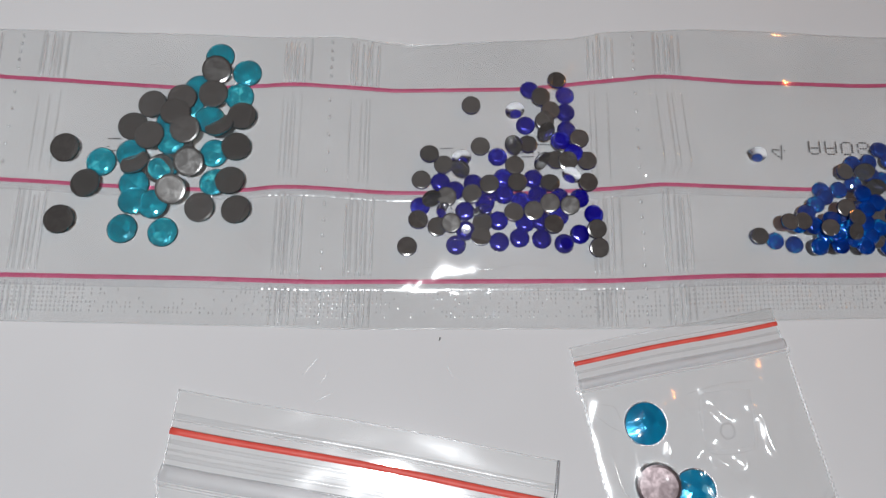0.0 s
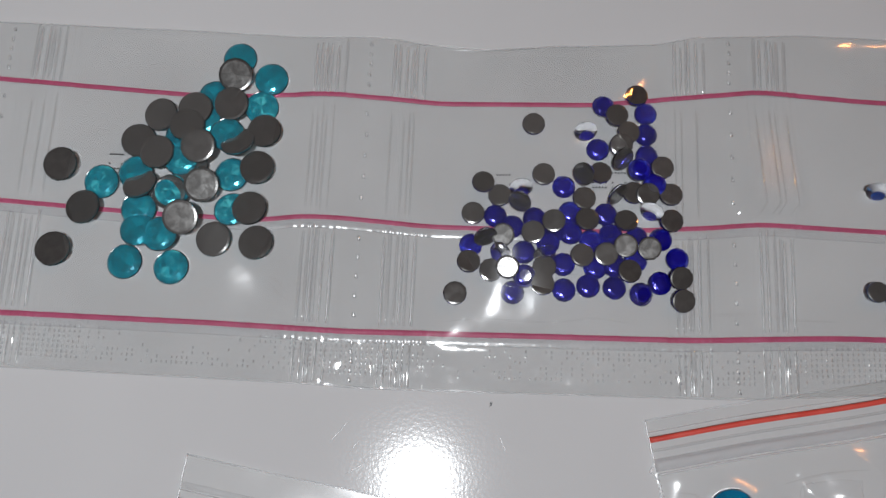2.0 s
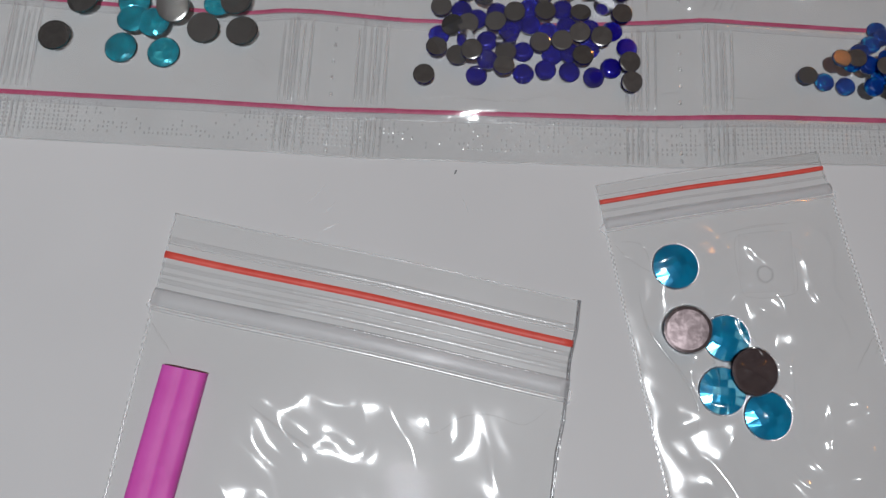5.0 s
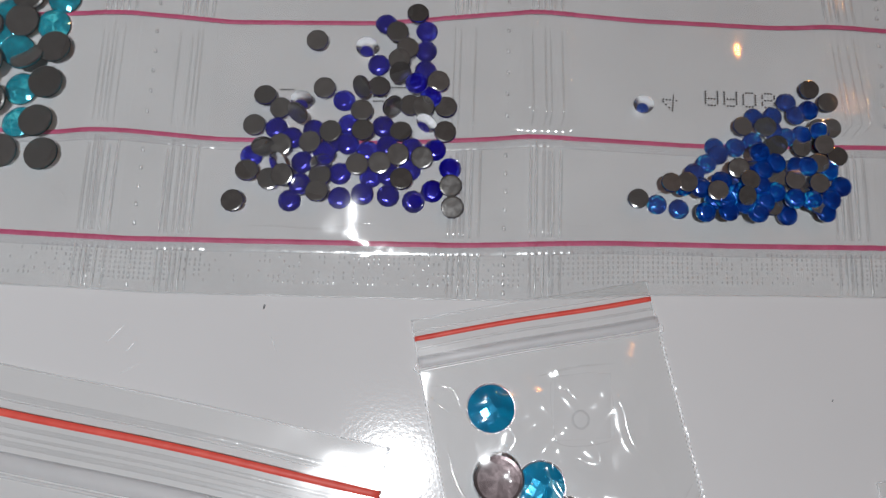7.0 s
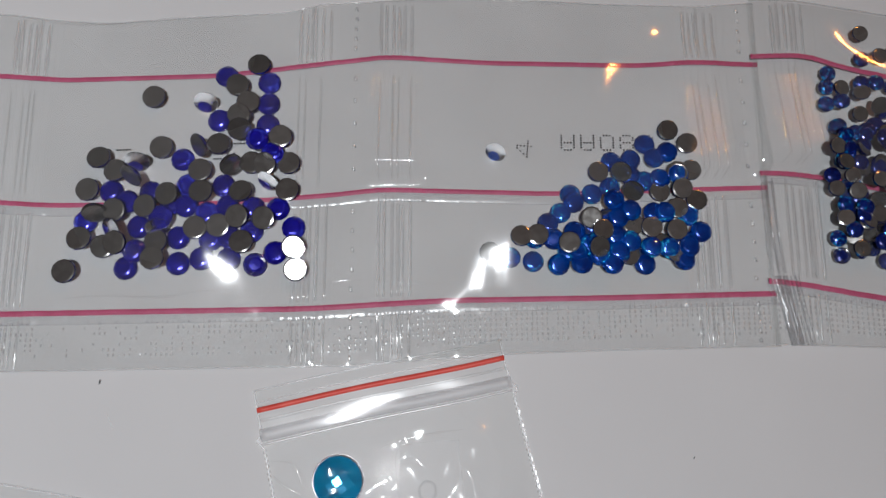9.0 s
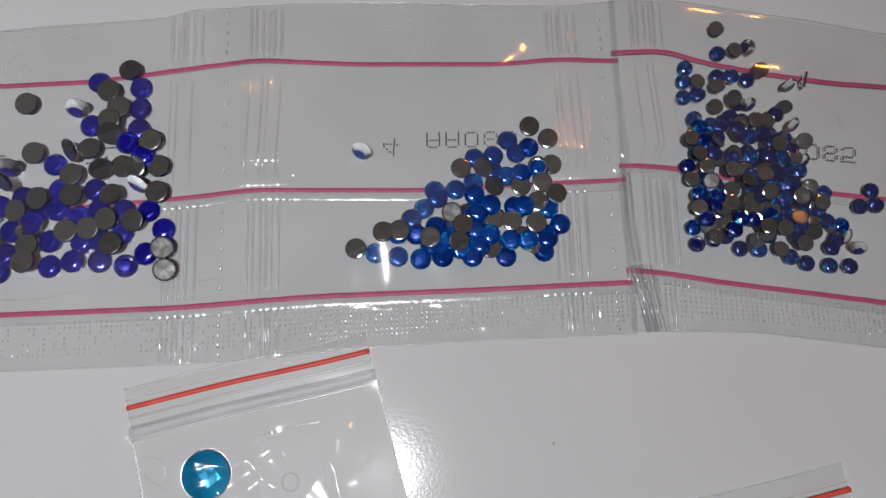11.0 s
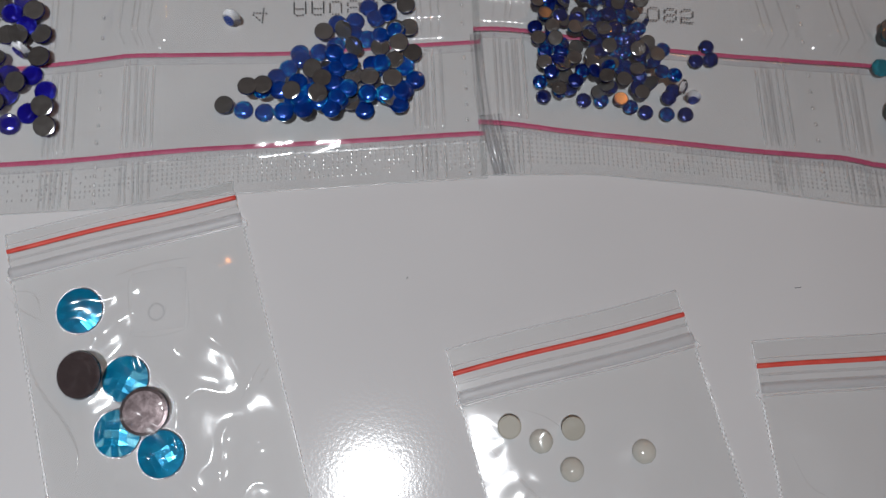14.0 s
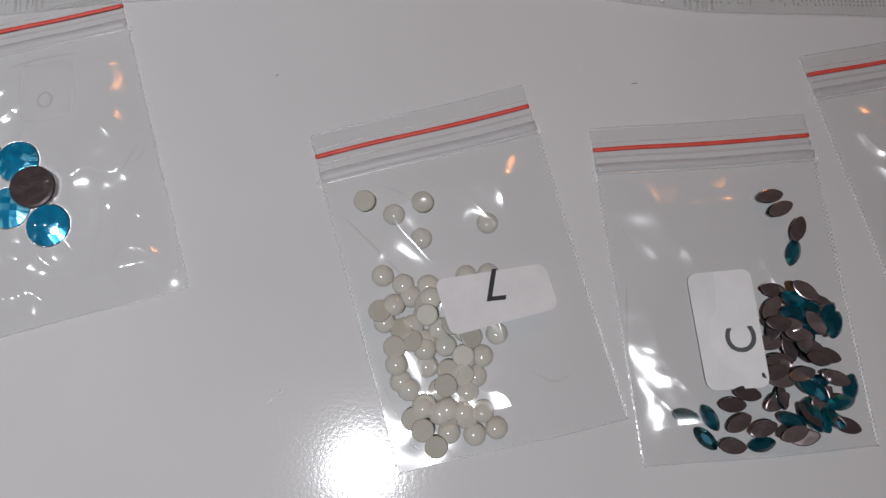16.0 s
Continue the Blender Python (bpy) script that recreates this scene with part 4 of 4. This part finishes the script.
# cream half pearls
PEARL_UP = ((70.5, -72.4), (76.1, -77.9), (90.3, -75.2), (71.9, -87.5), (73.4, -90.2), (69.9, -91.8), (87.5, -103.0), (72.3, -109.1), (90.8, -98.6), (89.6,
-117.4), (78.3, -114.0), (83.1, -114.0), (80.0, -117.8), (78.5, -109.4),)
PEARL_BACK = ((64.4, -69.4), (76.7, -70.2), (67.7, -85.5), (77.1, -87.9), (67.8, -95.2), (67.0, -93.0), (69.8, -100.5), (70.0, -103.9), (85.2, -86.3), (89.8,
-86.1), (76.3, -92.1), (85.5, -99.1), (80.2, -100.6), (79.1, -97.0), (86.0, -107.0), (83.4, -106.7), (83.6, -102.9), (76.2, -104.6), (75.9, -101.2),
(75.0, -112.6), (74.8, -117.1), (77.3, -120.5), (87.0, -114.0), (85.1, -118.4), (80.0, -113.2), (76.6, -94.3), (81.8, -96.3), (77.6, -90.8), (84.1,
-110.1), (80.4, -105.7), (79.8, -108.6),)


def pearl_mesh(r, h):
    bm = bmesh.new()
    bmesh.ops.create_uvsphere(bm, u_segments=28, v_segments=16, radius=r)
    bmesh.ops.bisect_plane(bm, geom=bm.verts[:] + bm.edges[:] + bm.faces[:], plane_co=(0, 0, 0), plane_no=(0, 0, 1), clear_inner=True)
    bmesh.ops.transform(bm, matrix=Matrix.Translation((0, 0, 0.1)) @ Matrix.Diagonal((1, 1, h / r, 1)), verts=bm.verts)
    bmesh.ops.edgeloop_fill(bm, edges=[e for e in bm.edges if e.is_boundary])
    return bm


pearl_ob = part("half_pearl", pearl_mesh(2.3, 1.4), PEARL, None, place=(0, 0, 0))
part("flat_base", plate(2.26, 0.12), CREAM, pearl_ob, "matt cream flat base", smooth=False)
tagged(pearl_ob, "x", "pearl")
pearls = Pile(pearl_ob, 2.3, 1.4, 0.3, "cream pearls in the zip bag", "shiny cream half pearl lying dome up", "cream half pearl turned over, flat base showing")
for n in range(12):
    pearls.lay(rnd.uniform(70, 88), rnd.uniform(-116, -92), turned=n % 3 > 0, step=0.32, most=1.8)
for n in range(31):
    x, y = PEARL_BACK[n]
    pearls.lay(x, y, turned=n % 5 < 2 or n > 28, step=0.32, most=0.6 if x > 79 and y > -99.5 else 1.8)
    if n % 2 and n // 2 < 14:
        pearls.lay(*PEARL_UP[n // 2], step=0.32, most=1.8)

# pointed oval stones
LEAF_BACK = ((150.9, -72.2, 10), (152.6, -75.2, 25), (155.9, -79.7, 70), (148.9, -92.5, -10), (147.7, -96.1, 50), (147.9, -99.6, -10), (147.6, -106.9, 0), (147.9,
-110.8, 0), (137.3, -115.2, 0), (140.4, -113.1, -10), (158.2, -120.0, -20), (151.0, -122.3, 15), (158.7, -110.9, -20), (153.2, -104.5, -15), (157.8,
-106.2, -20), (142.6, -120.1, 20), (146.1, -115.0, 35), (138.0, -118.8, 30), (136.3, -123.2, -5), (148.0, -121.2, 20), (154.5, -106.8, -10), (146.1,
-103.2, 0), (151.2, -101.9, -10), (146.1, -109.1, 15), (153.7, -93.1, -40),)
LEAF_UP = ((154.6, -84.5, 75), (128.0, -117.0, -15), (132.8, -117.5, -60), (131.4, -121.5, -45), (154.3, -97.2, 20), (158.0, -98.2, 60), (159.4, -100.3, 70),
(152.1, -94.7, -20), (152.5, -111.8, -50), (152.8, -118.4, -70), (162.4, -113.0, 80), (158.3, -115.7, 10), (148.7, -118.8, -20), (142.6, -123.2, 10),
(151.4, -97.5, -10), (155.5, -100.5, -15),)
outline = [(2.9 * math.cos(2 * math.pi * k / 28), 1.5 * math.copysign(abs(math.sin(2 * math.pi * k / 28)) ** 1.25, math.sin(2 * math.pi * k / 28))) for k in range(28)]
leaves = Pile(stone_kind("pointed_gem", leaf_mesh(6.0, 3.1, 1.6), PETROL, plate(1, 0.05, 1, outline), PLUM, "x", "gem", (0, 0, 0), 0.0), 2.2, 1.6, 0.3,
              "pointed petrol gems in the zip bag", "petrol pointed oval gem lying face up", "pointed oval gem turned over, dark plum foil back showing")
for n in range(24):
    f = rnd.random()
    leaves.lay(146 + rnd.uniform(0, 14), -94 - 26 * f, turned=n % 3 > 0, tilt=abs(rnd.gauss(0, 22)))
for n in range(25):
    x, y, a = LEAF_BACK[n]
    leaves.lay(x, y, turned=True, spin=a - 3)
    if n < len(LEAF_UP):
        x, y, a = LEAF_UP[n]
        leaves.lay(x, y, spin=a - 3)

# ---------------------------------------------------------------- labels and loose things


def rounded_card(name, corners, r, z, thick, material, label, category, rise=0.0, slope=0.0):
    """A thin card with rounded corners, following its four corners in turn."""
    pts = []
    cs = [Vector(c) for c in corners]
    for k, c in enumerate(cs):
        before, after = (cs[k - 1] - c).normalized(), (cs[(k + 1) % 4] - c).normalized()
        a, b = c + before * r, c + after * r
        for n in range(7):
            s = n / 6
            pts.append(a * (1 - s) ** 2 + c * 2 * s * (1 - s) + b * s * s)
    mid = sum(cs, Vector((0, 0))) / 4
    bm = bmesh.new()
    low = [bm.verts.new((p.x, p.y, z + rise * (p.x - mid.x) + slope * (p.y - mid.y))) for p in pts]
    high = [bm.verts.new((v.co.x, v.co.y, v.co.z + thick)) for v in low]
    for n in range(len(pts)):
        q = (n + 1) % len(pts)
        bm.faces.new((low[n], low[q], high[q], high[n]))
    bm.faces.new(high)
    bm.faces.new(low[::-1])
    bmesh.ops.recalc_face_normals(bm, faces=bm.faces)
    ob = part(name, bm, material, None, smooth=False, place=(mid.x, mid.y, z))
    return tagged(ob, label, category)


def letter(text, x, y, z, size, turn, parent, slant=0.0, rise=0.0, slope=0.0):
    data = bpy.data.curves.new("letter", "FONT")
    data.body, data.size, data.extrude, data.align_x, data.align_y, data.shear = text, size * MM, 0.00003, "CENTER", "CENTER", slant
    data.offset = 0.00003
    temp = new("letter_text", data)
    mesh = bpy.data.meshes.new_from_object(temp.evaluated_get(bpy.context.evaluated_depsgraph_get()))
    bpy.data.objects.remove(temp)
    mesh.materials.clear()
    mesh.materials.append(INK)
    ob = new("letter", mesh)
    ob.matrix_basis = Matrix.Translation(Vector((x, y, z)) * MM - parent.location) @ Matrix.Rotation(-math.atan(rise), 4, "Y") @ Matrix.Rotation(math.atan(slope), 4, "X") @ Matrix.Rotation(radians(turn), 4, "Z")
    ob.parent = parent
    return tagged(ob, "black written letter")


card = rounded_card("paper_label", ((78.4, -87.4), (101.3, -84.7), (103.6, -94.2), (81.3, -99.0)), 2.2, 3.8, 0.15, PAPER, "white paper label with the letter L on the pearl bag", "label", -0.04, -0.09)
letter("L", 90.3, -89.3, 3.92, 9.6, 4, card, 0.3, -0.04, -0.09)
card = rounded_card("paper_label", ((131.4, -88.1), (143.7, -87.8), (144.7, -112.0), (132.9, -112.2)), 2.2, 2.0, 0.15, PAPER, "white paper label with the letter C on the gem bag", "label", 0.22)
letter("C", 140.6, -102.3, 2.95, 8.2, 92, card, 0.0, 0.22)
sticker = thing("clear_sticker", (-3, -42.5, 3.4), "clear sticker with a faint letter on the crinkled zip bag", "label")
rim = [(-6.8, -36.6), (0.2, -35.8), (2.2, -37.6), (3.1, -46.2), (1.2, -48.5), (-5.9, -49.3), (-7.9, -47.3), (-8.9, -38.6), (-6.8, -36.6)]
part("sticker_rim", ribbon(bend([(x, y, 3.4) for x, y in rim]), 0.13, 0.03), SOFT, sticker)
letter_o = ribbon([(-3.2 + 1.5 * math.cos(a), -44.5 + 1.6 * math.sin(a), 3.43) for a in (k * math.pi / 12 for k in range(25))], 0.5, 0.02)
part("faint_letter", letter_o, FAINT, sticker, "faint grey letter o")
part("sticker_film", sheet(2, 2, lambda i, j: (-8.2 + 10.6 * i, -48.6 + 12 * j + 0.9 * i, 3.42)), STICKER, sticker)

# magenta stick in the large bag: two rounded lobes along its length
stick = thing("plastic_stick", (-118, -90, 0.3), "glossy magenta plastic stick with a grooved face, in the bag", "stick")
bm = bmesh.new()
profile = [(-4.5, 0.1), (-4.45, 0.9), (-4.1, 1.5), (-3.2, 1.8), (-1.6, 1.95), (-0.5, 1.8), (0, 1.6), (0.5, 1.8), (1.6, 1.95), (3.2, 1.8), (4.1, 1.5), (4.45, 0.9), (4.5, 0.1)]
axis, side = Vector((-0.155, -0.988, 0)), Vector((0.988, -0.155, 0))
rings = [[bm.verts.new(Vector((-114.9, -68.3, 0.2)) + axis * d + side * px + Vector((0, 0, pz))) for px, pz in profile] for d in (0, 20, 40, 62)]
for a, b in zip(rings, rings[1:]):
    for n in range(len(profile)):
        q = (n + 1) % len(profile)
        bm.faces.new((a[n], b[n], b[q], a[q]))
ends = [bm.faces.new(rings[0][::-1]), bm.faces.new(rings[-1])]
bmesh.ops.split_edges(bm, edges=[e for f in ends for e in f.edges])
bmesh.ops.recalc_face_normals(bm, faces=bm.faces)
part("stick_body", bm, MAGENTA, stick)

# fine bright scratches in the tabletop
for (x, y), (x2, y2) in (((-94.4, -33.9), (-91.0, -29.8)), ((-90.5, -35.5), (-88.8, -33.3)), ((-62.6, -31.4), (-61.3, -34.2)), ((-91.1, -39.6), (-87.5, -37.4)), ((43.0, -110.7), (47.0, -107.8)), ((48.8, -116.9), (52.3, -121.1))):
    part("scratch", ribbon([(x + (x2 - x) * k / 8, y + (y2 - y) * k / 8, 0.01) for k in range(9)], 0.08, 0.01, taper=0.8), LIGHT, table, "fine bright scratch")

# bits of dust and a fibre on the table
for x, y, length, turn in ((-64.5, -25.6, 0.9, 80), (125.1, -44.6, 1.4, 5), (45.7, -39.3, 0.5, 60), (-64.3, -25.6, 0.8, 75), (46.1, -108.1, 0.3, 20)):
    bm = box(bmesh.new(), -length / 2, -0.06, 0, length / 2, 0.06, 0.08, 0.02)
    bmesh.ops.transform(bm, matrix=Matrix.Translation((x, y, 0)) @ Matrix.Rotation(radians(turn), 4, "Z"), verts=bm.verts)
    tagged(part("dust_fibre", bm, PRINT, None, place=(x, y, 0)), "tiny dark fibre lying on the white table", "dust", "dust on the table")
